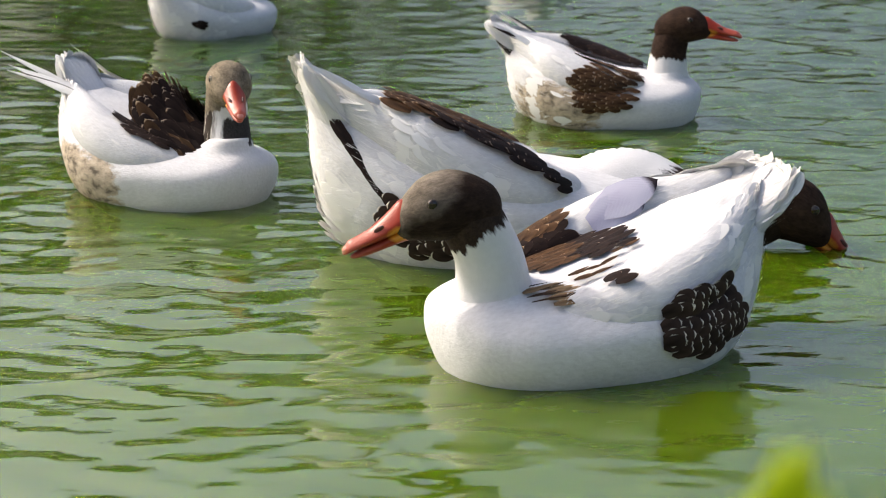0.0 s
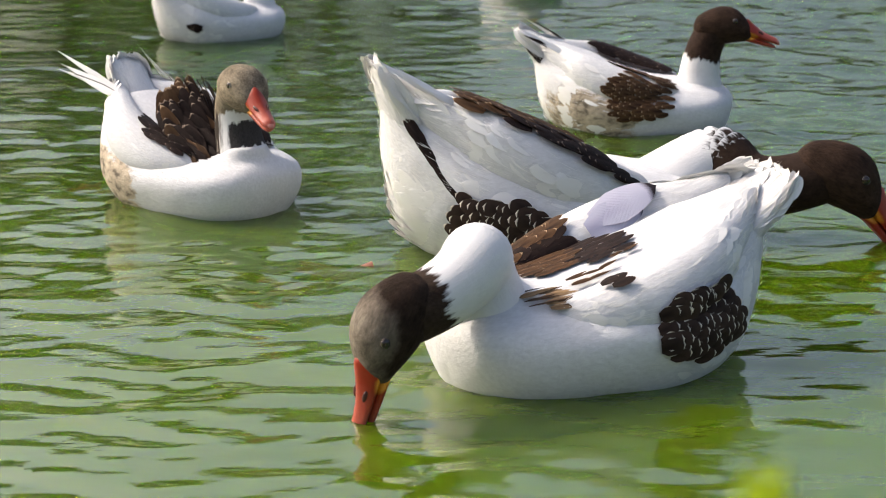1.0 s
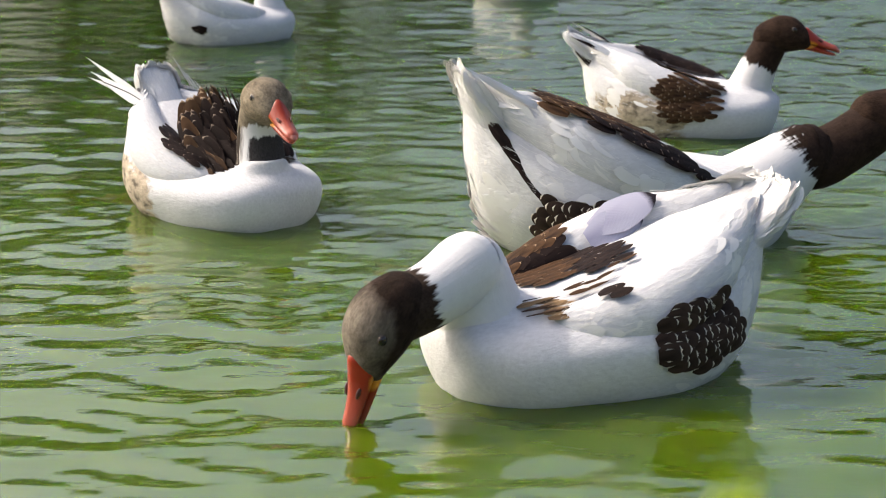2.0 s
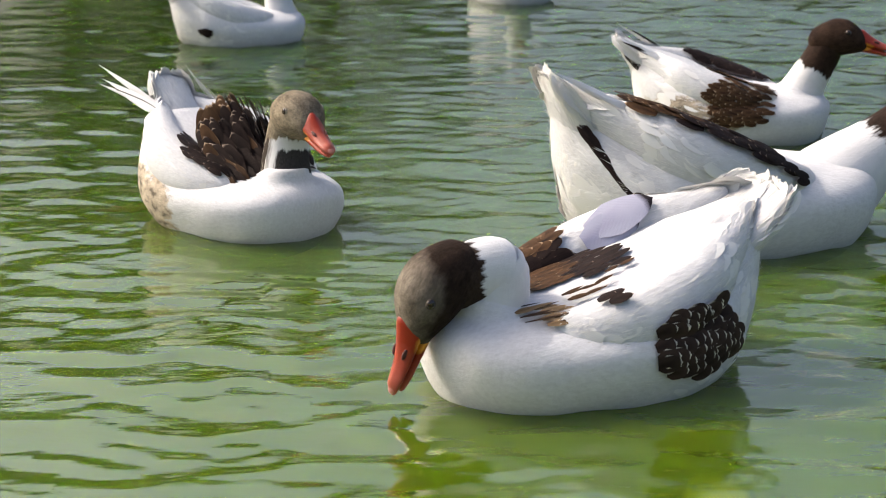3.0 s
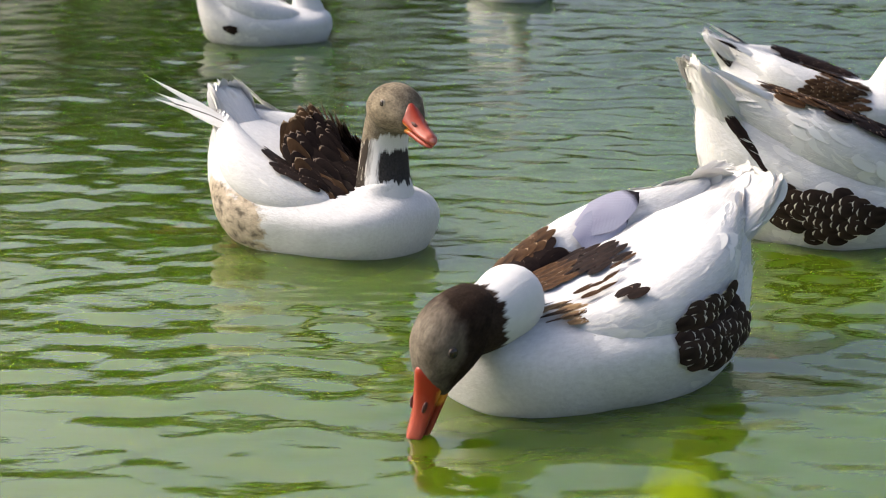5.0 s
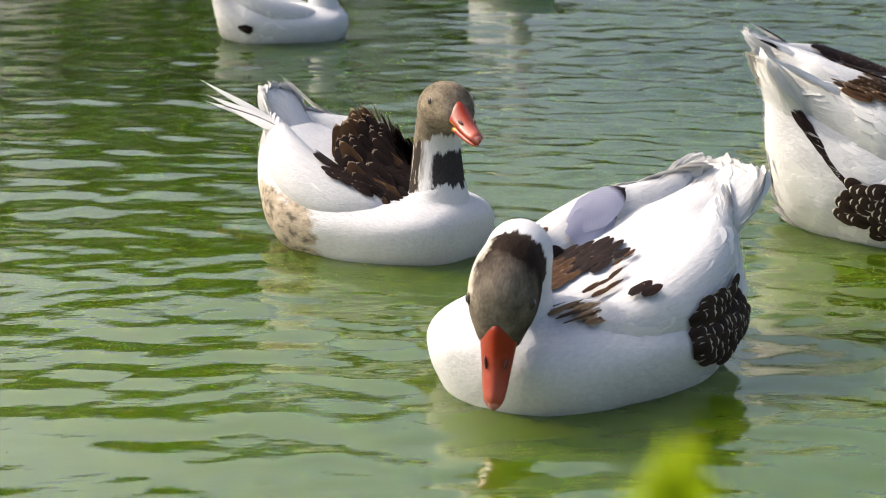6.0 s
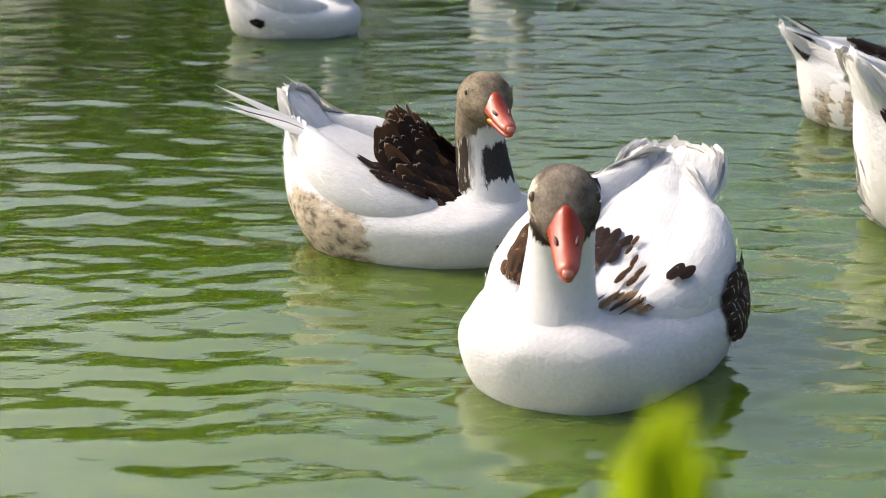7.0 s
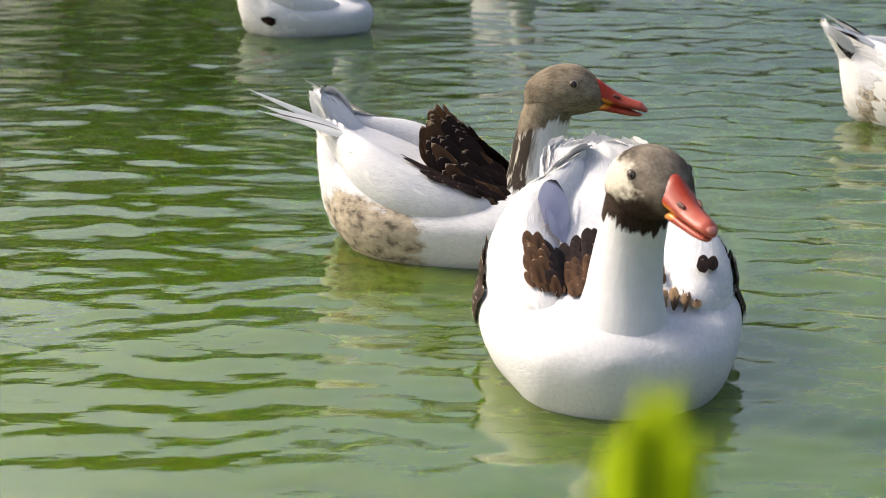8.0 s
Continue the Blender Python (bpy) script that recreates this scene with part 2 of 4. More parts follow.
def plain(name, colour, rough=0.5):
    m, n, k, p = material(name)
    t = noise_tex(n, k, 120, 3)
    r = ramp(n, k, t.outputs[0], [(0.3, tuple(c * 0.85 for c in colour)), (0.7, tuple(min(1, c * 1.12) for c in colour))])
    k.new(r.outputs[0], p.inputs["Base Color"])
    p.inputs["Roughness"].default_value = rough
    return m


EYE = plain("eye", (0.020, 0.012, 0.008), 0.06)
EYE_RING = plain("eye_ring", (0.045, 0.034, 0.027), 0.9)
PALE_RING = plain("pale_eye_ring", (0.26, 0.22, 0.17), 0.9)
NAIL = plain("bill_nail", (0.37, 0.13, 0.10), 0.4)
NOSTRIL = plain("nostril", (0.07, 0.018, 0.014), 0.6)


def water_material():
    m, n, k, p = material("pond_water")
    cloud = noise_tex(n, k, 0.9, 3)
    # far water's shade is painted in: base colour darkens away from the bank
    far_tone = ramp(n, k, cloud.outputs[0], [(0.3, (0.022, 0.052, 0.002)), (0.7, (0.031, 0.066, 0.003))])
    near_tone = ramp(n, k, cloud.outputs[0], [(0.3, (0.072, 0.122, 0.003)), (0.7, (0.090, 0.142, 0.006))])
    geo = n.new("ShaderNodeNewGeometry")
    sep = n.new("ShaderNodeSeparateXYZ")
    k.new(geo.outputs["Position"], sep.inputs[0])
    # depth here is distance from the bank, the blend for that painted shade
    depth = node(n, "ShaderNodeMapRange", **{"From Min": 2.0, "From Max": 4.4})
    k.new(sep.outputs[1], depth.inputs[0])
    k.new(mix(n, k, depth.outputs[0], near_tone.outputs[0], far_tone.outputs[0]), p.inputs["Base Color"])
    p.inputs["Roughness"].default_value = 0.015
    p.inputs["IOR"].default_value = 2.6
    p.inputs["Specular Tint"].default_value = (0.98, 1.0, 0.90, 1)
    p.inputs["Subsurface Weight"].default_value = 1.0
    p.inputs["Subsurface Radius"].default_value = (0.6, 1.0, 0.3)
    p.inputs["Subsurface Scale"].default_value = 0.4
    fine = noise_tex(n, k, 26, 4, 0.55, stretch=(0.4, 1, 1))
    b = node(n, "ShaderNodeBump", Strength=0.13, Distance=0.01)
    finer = noise_tex(n, k, 75, 3, 0.55, stretch=(0.3, 1, 1))
    k.new(math_node(n, k, 'ADD', fine.outputs[0], math_node(n, k, 'MULTIPLY', finer.outputs[0], 0.35)), b.inputs["Height"])
    k.new(b.outputs[0], p.inputs["Normal"])
    clear = node(n, "ShaderNodeBsdfTransparent", Color=(0.75, 0.9, 0.45, 1))
    shader = node(n, "ShaderNodeMixShader", Fac=0.20)
    k.new(p.outputs[0], shader.inputs[1])
    k.new(clear.outputs[0], shader.inputs[2])
    k.new(shader.outputs[0], n["Material Output"].inputs["Surface"])
    return m


def ground_material():
    m, n, k, p = material("bank_ground")
    geo = n.new("ShaderNodeNewGeometry")
    sep = n.new("ShaderNodeSeparateXYZ")
    k.new(geo.outputs["Position"], sep.inputs[0])
    t = noise_tex(n, k, 3, 6)
    grass = ramp(n, k, t.outputs[0], [(0.3, (0.045, 0.06, 0.015)), (0.7, (0.09, 0.11, 0.03))])
    mud = ramp(n, k, t.outputs[0], [(0.3, (0.06, 0.085, 0.012)), (0.7, (0.10, 0.12, 0.03))])
    h = node(n, "ShaderNodeMapRange", **{"From Min": -0.1, "From Max": 0.06})
    k.new(sep.outputs[2], h.inputs[0])
    k.new(mix(n, k, h.outputs[0], mud.outputs[0], grass.outputs[0]), p.inputs["Base Color"])
    p.inputs["Roughness"].default_value = 0.95
    bump(n, k, p, t.outputs[0], 0.6, 0.03)
    return m


def leaf_material(name, dark, light, glow):
    m, n, k, p = material(name)
    geo = n.new("ShaderNodeNewGeometry")
    info = n.new("ShaderNodeObjectInfo")
    t = noise_tex(n, k, 30, 3)
    f = math_node(n, k, 'ADD', math_node(n, k, 'MULTIPLY', geo.outputs["Random Per Island"], 0.7),
                  math_node(n, k, 'MULTIPLY', t.outputs[0], 0.3))
    r = ramp(n, k, f, [(0.1, dark), (0.9, light)])
    k.new(r.outputs[0], p.inputs["Base Color"])
    p.inputs["Roughness"].default_value = 0.55
    tr = n.new("ShaderNodeBsdfTranslucent")
    k.new(r.outputs[0], tr.inputs[0])
    shader = node(n, "ShaderNodeMixShader", Fac=glow)
    k.new(p.outputs[0], shader.inputs[1])
    k.new(tr.outputs[0], shader.inputs[2])
    k.new(shader.outputs[0], n["Material Output"].inputs["Surface"])
    return m


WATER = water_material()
GROUND = ground_material()
BLADE = leaf_material("grass_blade", (0.44, 0.56, 0.008), (0.56, 0.66, 0.012), 0.6)
LEAF = leaf_material("tree_leaf", (0.010, 0.024, 0.003), (0.034, 0.060, 0.008), 0.2)
BARK = plain("bark", (0.10, 0.075, 0.055), 0.95)


# ---------------------------------------------------------------- mesh helpers
def link_mesh(name, me, parent=None, label=""):
    ob = new(name, me)
    if parent:
        ob.parent = parent
    if label:
        tagged(ob, label)
    return ob


def part(name, bm, mat, parent, label=""):
    me = bpy.data.meshes.new(name)
    bm.to_mesh(me)
    bm.free()
    me.materials.append(mat)
    for p in me.polygons:
        p.use_smooth = True
    return link_mesh(name, me, parent, label)


def smooth_rows(rows, count):
    """Catmull-Rom through rows of numbers, evenly over their index."""
    a = np.array(rows, float)
    s = np.linspace(0, len(a) - 1, count)
    i = np.minimum(s.astype(int), len(a) - 2)
    f = (s - i)[:, None]
    p0, p1, p2, p3 = a[np.maximum(i - 1, 0)], a[i], a[i + 1], a[np.minimum(i + 2, len(a) - 1)]
    return 0.5 * (2 * p1 + (p2 - p0) * f + (2 * p0 - 5 * p1 + 4 * p2 - p3) * f ** 2 + (3 * p1 - p0 - 3 * p2 + p3) * f ** 3)


def at_time(rows, t):
    """Catmull-Rom over time, through rows of (seconds, numbers...)."""
    ts = [r[0] for r in rows]
    if t <= ts[0]:
        return np.array(rows[0][1:], float)
    if t >= ts[-1]:
        return np.array(rows[-1][1:], float)
    i = max(j for j in range(len(ts)) if ts[j] <= t)
    i = min(i, len(ts) - 2)
    p1, p2 = np.array(rows[i][1:], float), np.array(rows[i + 1][1:], float)
    d = ts[i + 1] - ts[i]
    m1 = (p2 - np.array(rows[i - 1][1:], float)) / (ts[i + 1] - ts[i - 1]) * d if i > 0 else p2 - p1
    m2 = (np.array(rows[i + 2][1:], float) - p1) / (ts[i + 2] - ts[i]) * d if i + 2 < len(ts) else p2 - p1
    f = (t - ts[i]) / d
    return (2 * f ** 3 - 3 * f ** 2 + 1) * p1 + (f ** 3 - 2 * f ** 2 + f) * m1 + (3 * f ** 2 - 2 * f ** 3) * p2 + (f ** 3 - f ** 2) * m2


class Loft:
    """A closed body lofted through oval sections: rows of x, y, z of the centre, half width, height above and below it."""

    def __init__(self, stations, rings=40, around=32, peak=0.0):
        self.rows, self.around, self.peak = smooth_rows(stations, rings), around, peak

    def point(self, u, a):
        s = u * (len(self.rows) - 1)
        i = min(int(s), len(self.rows) - 2)
        x, y, z, w, up, down = self.rows[i] + (self.rows[i + 1] - self.rows[i]) * (s - i)
        sa = math.sin(a)
        return Vector((x, y + w * math.cos(a) * (1 - self.peak * max(0.0, sa)), z + (up if sa > 0 else down) * sa))

    def normal(self, u, a):
        du = self.point(min(u + 0.01, 1), a) - self.point(max(u - 0.01, 0), a)
        da = self.point(u, a + 0.03) - self.point(u, a - 0.03)
        n = da.cross(du)
        return (n if n.dot(self.point(u, a) - self.point(u, a + math.pi)) > 0 else -n).normalized(), du.normalized()

    def mesh(self, jitter=0.0, seed=0.0):
        bm, rings = bmesh.new(), []
        for i in range(len(self.rows)):
            ring = []
            for j in range(self.around):
                a = 2 * math.pi * j / self.around
                p = self.point(i / (len(self.rows) - 1), a)
                if jitter:
                    p += noise.noise_vector(p * 22 + Vector((seed, 0, 0))) * jitter
                ring.append(bm.verts.new(p))
            rings.append(ring)
        for r0, r1 in zip(rings, rings[1:]):
            for j in range(self.around):
                bm.faces.new((r0[j], r0[(j + 1) % self.around], r1[(j + 1) % self.around], r1[j]))
        bm.faces.new(rings[0][::-1])
        bm.faces.new(rings[-1])
        bmesh.ops.recalc_face_normals(bm, faces=bm.faces)
        return bm


# ---------------------------------------------------------------- feathers
def feather_arrays(pointed=0.0, arch=0.12, droop=0.10, steps=6):
    """A feather of length 1 along x and width 1: vertices, quads and the lay of each vertex on it."""
    verts, lay, quads = [], [], []
    for i in range(steps + 1):
        s = 1 - (1 - i / steps) ** 1.6
        w = 0.5 * min(1.0, 0.45 + 1.6 * s) * (1 - s ** (4 - 2.6 * pointed)) ** (0.5 + 0.4 * pointed)
        w = max(w, 0.03)
        for j, c in enumerate((-1.0, -0.5, 0.0, 0.5, 1.0)):
            verts.append((s + 0.03 * (1 - abs(c)) * (s > 0.6), c * w, arch * (1 - c * c) * w - droop * s * s))
            lay.append((0.5 + 0.5 * c * max(w / 0.5, 0.5), s))
    for i in range(steps):
        for j in range(4):
            a = i * 5 + j
            quads.append((a, a + 1, a + 6, a + 5))
    return np.array(verts), quads, np.array(lay)


def mesh_from(name, verts, quads, lay, mats, index=None):
    me = bpy.data.meshes.new(name)
    me.from_pydata(verts, [], quads)
    for m in mats:
        me.materials.append(m)
    uv = me.uv_layers.new(name="along")
    loops = np.zeros(len(me.loops), dtype=np.int32)
    me.loops.foreach_get("vertex_index", loops)
    uv.data.foreach_set("uv", np.asarray(lay, dtype=np.float32)[loops].ravel())
    me.polygons.foreach_set("use_smooth", np.ones(len(me.polygons), dtype=bool))
    if index is not None:
        me.polygons.foreach_set("material_index", np.asarray(index, dtype=np.int32))
    me.update()
    return me


ROUND_FEATHER = feather_arrays(0.25, 0.10, 0.06, 8)
LONG_FEATHER = feather_arrays(0.55, 0.18, 0.06, 8)
POINT_FEATHER = feather_arrays(1.0, 0.15, 0.03, 8)
WISP = feather_arrays(1.0, 0.15, 0.12, 2)


def feather_pose(p, along, normal, length, width, lift=6.0, twist=0.0):
    y = normal.cross(along).normalized()
    x = (along - normal * along.dot(normal)).normalized()
    r = Matrix((x, y, normal)).transposed()
    r = r @ Euler((radians(twist), -radians(lift), random.uniform(-0.12, 0.12))).to_matrix()
    return Matrix.Translation(p) @ r.to_4x4() @ Matrix.Diagonal((length, width, width, 1))


def joined_feathers(name, shape, poses, mat, parent, label):
    verts, quads, lay = shape
    hom = np.c_[verts, np.ones(len(verts))]
    v = np.concatenate([(hom @ np.array(m).T)[:, :3] for m in poses])
    q = np.concatenate([np.array(quads) + i * len(verts) for i in range(len(poses))])
    ob = link_mesh(name, mesh_from(name, v.tolist(), q.tolist(), np.tile(lay, (len(poses), 1)), [mat]), parent, label)
    return tagged(ob, kind="stuff")


SINGLE_MESHES = {}


def single_feather(shape_name, mat, m, parent, name="feather"):
    shape = {"round": ROUND_FEATHER, "long": LONG_FEATHER, "point": POINT_FEATHER}[shape_name]
    key = (shape_name, mat.name)
    if key not in SINGLE_MESHES:
        SINGLE_MESHES[key] = mesh_from("feather", shape[0].tolist(), shape[1], shape[2], [mat])
    ob = new(name, SINGLE_MESHES[key])
    ob.parent = parent
    ob.matrix_basis = m
    return ob


# ---------------------------------------------------------------- ground, pond, far bank
def pond_depth(x, y):
    """Height of the ground: a basin with a near bank under the camera and a far bank."""
    near = 1.15 + 0.10 * math.sin(x * 1.3) + 0.05 * math.sin(x * 4.1)
    far = 24 + 1.5 * math.sin(x * 0.21)
    side = 26
    d = min(y - near, (far - y) * 0.5, (side - abs(x)) * 0.5)
    return max(-0.75, min(0.34, -d * 0.55)) + 0.03 * noise.noise(Vector((x * 0.9, y * 0.9, 0)))


def build_ground():
    xs = np.unique(np.concatenate([np.linspace(-3, 3, 31), np.linspace(-40, 40, 61), [-2000, -600, -200, -80, 80, 200, 600, 2000]]))
    ys = np.unique(np.concatenate([np.linspace(-2, 3, 34), np.linspace(-30, 40, 71), [-2000, -600, -200, -80, 80, 200, 600, 2000]]))
    verts = [(x, y, pond_depth(x, y) if abs(x) < 60 and abs(y) < 60 else 0.35) for y in ys for x in xs]
    w = len(xs)
    quads = [(j * w + i, j * w + i + 1, (j + 1) * w + i + 1, (j + 1) * w + i) for j in range(len(ys) - 1) for i in range(w - 1)]
    me = bpy.data.meshes.new("ground")
    me.from_pydata(verts, [], quads)
    me.materials.append(GROUND)
    me.polygons.foreach_set("use_smooth", np.ones(len(me.polygons), dtype=bool))
    tagged(link_mesh("ground", me), "green muddy pond bed rising to grassy banks", "ground", kind="structure")


def build_water():
    rng = np.random.default_rng(7)
    ys = [0.5, 0.7, 0.9, 1.05]
    while ys[-1] < 30:
        ys.append(ys[-1] + (0.0034 if ys[-1] < 7.5 else 0.012) * ys[-1])
    ys = np.array(ys)
    c = np.linspace(-1, 1, 501)
    side = np.sign(c) * (np.abs(c) * 0.30 + np.abs(c) ** 6 * 0.40)
    outer = np.array([0.9, 1.3, 1.9, 3.0])
    fan = np.concatenate([-outer[::-1], side, outer])
    X = fan[None, :] * (ys[:, None] + 0.9)
    X = np.clip(X, -34, 34)
    Y = np.repeat(ys[:, None], len(fan), 1)
    Z = np.zeros_like(X)
    fade = np.clip(np.abs(X) / (ys[:, None] + 0.9) - 0.5, 0, 0.2) / 0.2
    # wavelength, mean slope, spread of the headings, number of wave trains
    for wavelength, slope, spread, count in ((0.60, 0.014, 0.5, 4), (0.24, 0.028, 0.40, 7), (0.125, 0.042, 0.38, 12), (0.075, 0.050, 0.36, 18), (0.045, 0.040, 0.40, 18)):
        for _ in range(count):
            a = rng.normal(0, spread) + 0.05
            length = wavelength * rng.uniform(0.75, 1.3)
            k = 2 * math.pi / length
            ph = rng.uniform(0, 7)
            warp = 0.9 * np.sin(X * 1.9 + ph * 3) + 0.7 * np.sin(Y * 1.3 + ph) + 0.5 * np.sin(X * 5.3 - Y * 3.1 + ph * 5)
            group = 0.55 + 0.45 * np.sin(X * rng.uniform(2.0, 7.0) + Y * rng.uniform(0.8, 4.0) + ph * 2)
            damp = np.clip(wavelength * 90 / np.maximum(Y, 1) - 0.25, 0, 1)
            Z += slope / k * math.sqrt(2 / count) * 1.6 * group * damp * np.sin(k * (X * math.sin(a) + Y * math.cos(a)) + ph + warp)
    far = np.clip((Y - 1.9) / 1.9, 0, 1)
    breeze = np.clip((X / Y + 0.02) / 0.10, 0, 1)  # the open part: calm by the bank, lively far out
    Z *= (1 - fade) * ((0.95 - 0.38 * breeze) * (1 - far) + (0.92 + 0.95 * breeze) * far)
    w = len(fan)
    n = len(ys)
    idx = np.arange(n * w).reshape(n, w)
    quads = np.stack([idx[:-1, :-1], idx[:-1, 1:], idx[1:, 1:], idx[1:, :-1]], -1).reshape(-1, 4)
    me = bpy.data.meshes.new("water")
    me.from_pydata(np.stack([X, Y, Z], -1).reshape(-1, 3).tolist(), [], quads.tolist())
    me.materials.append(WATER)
    me.polygons.foreach_set("use_smooth", np.ones(len(me.polygons), dtype=bool))
    return tagged(link_mesh("water", me), "rippled murky green pond water", "water", kind="structure")


def build_tree(height, spread, seed):
    rng = random.Random(seed)
    tree = new("tree")
    bm = bmesh.new()
    rings = []
    for i in range(7):
        f = i / 6
        r = 0.28 * (1 - 0.8 * f) * height / 9
        off = Vector((0.25 * math.sin(f * 3 + seed), 0.2 * math.sin(f * 4), f * height * 0.75))
        rings.append([bm.verts.new(off + Vector((r * math.cos(a * math.pi / 4), r * math.sin(a * math.pi / 4), 0))) for a in range(8)])
    for r0, r1 in zip(rings, rings[1:]):
        for j in range(8):
            bm.faces.new((r0[j], r0[(j + 1) % 8], r1[(j + 1) % 8], r1[j]))
    part("trunk", bm, BARK, tree)
    clumps = [(Vector((rng.uniform(-1, 1) * spread, rng.uniform(-1, 1) * spread, height * rng.uniform(0.22, 0.98))), rng.uniform(0.7, 1.5)) for _ in range(26)]
    poses = []
    for c, r in clumps:
        c.xy *= max(0.25, 1 - abs(c.z / height - 0.5) * 1.4)
        for _ in range(85):
            d = Vector((rng.gauss(0, 1), rng.gauss(0, 1), rng.gauss(0, 0.8))).normalized() * r * rng.uniform(0.5, 1.0)
            q = Euler((rng.uniform(-1, 1), rng.uniform(-1, 1), rng.uniform(0, 6.3))).to_matrix().to_4x4()
            s = rng.uniform(0.22, 0.42)
            poses.append(Matrix.Translation(c + d) @ q @ Matrix.Diagonal((s, s * 0.6, s, 1)))
    leaf = (np.array([(0, 0, 0), (0.5, -0.5, 0.05), (1, 0, 0), (0.5, 0.5, 0.05)]), [(0, 1, 2, 3)], np.array([(0, 0), (0, 1), (1, 1), (1, 0)]))
    joined_feathers("crown", leaf, poses, LEAF, tree, "dense dark green leaf clumps")
    return tagged(tree, "dark green leafy tree on the far pond bank", "tree", "trees on the far bank")


def build_far_trees():
    kinds = [build_tree(9.0, 3.8, 1), build_tree(8.2, 3.4, 2), build_tree(2.7, 2.2, 3)]
    places = [(-24, 29, 1), (-20, 30, 0), (-16.5, 28, 1), (-13.5, 30, 0), (-11, 28.5, 1), (-8.5, 29.5, 0), (-6.2, 28, 1), (-4.2, 29.5, 0), (-2.0, 28.5, 1),
              (-14, 34, 0), (-10, 34, 0), (-6, 34, 0), (-1.6, 33, 2), (0.4, 33, 2),
              (0.8, 29, 2), (3.6, 30, 2), (6.5, 29, 2), (10, 31, 2), (14, 30, 1), (19, 31, 0)]
    for i, (x, y, kind) in enumerate(places):
        m = pose(x, y, 0.28, 0, 0, i * 67)
        if kinds[kind].get("used"):
            copy_thing(kinds[kind], m)
        else:
            kinds[kind].matrix_basis = m
            kinds[kind]["used"] = 1


def build_grass_tuft(x, y, blades):
    """Tall blades at the water's edge close to the lens: rows of lean, height, width, turn."""
    tuft = new("grass_tuft")
    tuft.matrix_basis = pose(x, y, 0.30)
    for dx, lean_x, lean_y, height, width, turn in blades:
        bm = bmesh.new()
        rows = []
        for i in range(19):
            f = 1 - (1 - i / 18) ** 1.8
            w = width * (0.55 + 0.9 * f * (1 - f) + 0.1) * (1 - f ** 70) + 0.0004
            c = Vector((dx + lean_x * f ** 2, lean_y * f ** 2, height * f))
            side = Vector((math.cos(turn), math.sin(turn), 0))
            fold = Vector((-side.y, side.x, 0)) * w * 0.25
            rows.append([bm.verts.new(c - side * w / 2 + fold), bm.verts.new(c), bm.verts.new(c + side * w / 2 + fold),
                         bm.verts.new(c - fold * 0.15)])
        for r0, r1 in zip(rows, rows[1:]):
            for j in range(4):
                k = (j + 1) % 4
                bm.faces.new((r0[j], r0[k], r1[k], r1[j]))
        bmesh.ops.recalc_face_normals(bm, faces=bm.faces)
        part("blade", bm, BLADE, tuft)
    return tagged(tuft, "bright yellow-green grass blades at the near bank", "grass")


# ---------------------------------------------------------------- geese
BODY_STATIONS = [
    (0.246, 0, 0.062, 0.010, 0.010, 0.010), (0.241, 0, 0.062, 0.048, 0.024, 0.036), (0.216, 0, 0.062, 0.096, 0.042, 0.080),
    (0.160, 0, 0.060, 0.137, 0.050, 0.110), (0.060, 0, 0.060, 0.165, 0.064, 0.122), (-0.040, 0, 0.062, 0.171, 0.088, 0.127),
    (-0.120, 0, 0.072, 0.152, 0.106, 0.120), (-0.175, 0, 0.090, 0.125, 0.102, 0.112), (-0.215, 0, 0.106, 0.100, 0.094, 0.110),
    (-0.245, 0, 0.128, 0.076, 0.080, 0.098), (-0.266, 0, 0.156, 0.053, 0.056, 0.078), (-0.280, 0, 0.184, 0.030, 0.030, 0.045), (-0.287, 0, 0.200, 0.010, 0.010, 0.012)]
WING_STATIONS = [  # the left wing, folded
    (0.128, 0.078, 0.078, 0.008, 0.010, 0.010), (0.110, 0.088, 0.080, 0.030, 0.030, 0.030), (0.050, 0.104, 0.086, 0.046, 0.048, 0.042),
    (-0.030, 0.110, 0.103, 0.052, 0.058, 0.050), (-0.110, 0.096, 0.130, 0.046, 0.056, 0.052), (-0.180, 0.066, 0.152, 0.035, 0.042, 0.040),
    (-0.235, 0.044, 0.178, 0.022, 0.024, 0.024), (-0.268, 0.034, 0.196, 0.008, 0.008, 0.008)]
HEAD_STATIONS = [
    (-0.064, 0, -0.008, 0.008, 0.008, 0.008), (-0.056, 0, -0.007, 0.026, 0.024, 0.026), (-0.032, 0, -0.003, 0.039, 0.038, 0.042),
    (0.000, 0, 0.001, 0.044, 0.045, 0.046), (0.032, 0, 0.001, 0.041, 0.041, 0.040), (0.056, 0, -0.005, 0.031, 0.029, 0.029),
    (0.070, 0, -0.012, 0.023, 0.018, 0.018), (0.076, 0, -0.014, 0.010, 0.008, 0.008)]
UPPER_BILL = [
    (0.05, 0, -0.002, 0.0176, 0.018, 0.014), (0.062, 0, -0.004, 0.0224, 0.025, 0.014), (0.08, 0, -0.01, 0.0207, 0.0185, 0.012),
    (0.102, 0, -0.018, 0.0172, 0.012, 0.009), (0.122, 0, -0.0235, 0.015, 0.0095, 0.007), (0.136, 0, -0.027, 0.0119, 0.0085, 0.007),
    (0.143, 0, -0.031, 0.0062, 0.0045, 0.005), (0.146, 0, -0.033, 0.0018, 0.002, 0.002)]
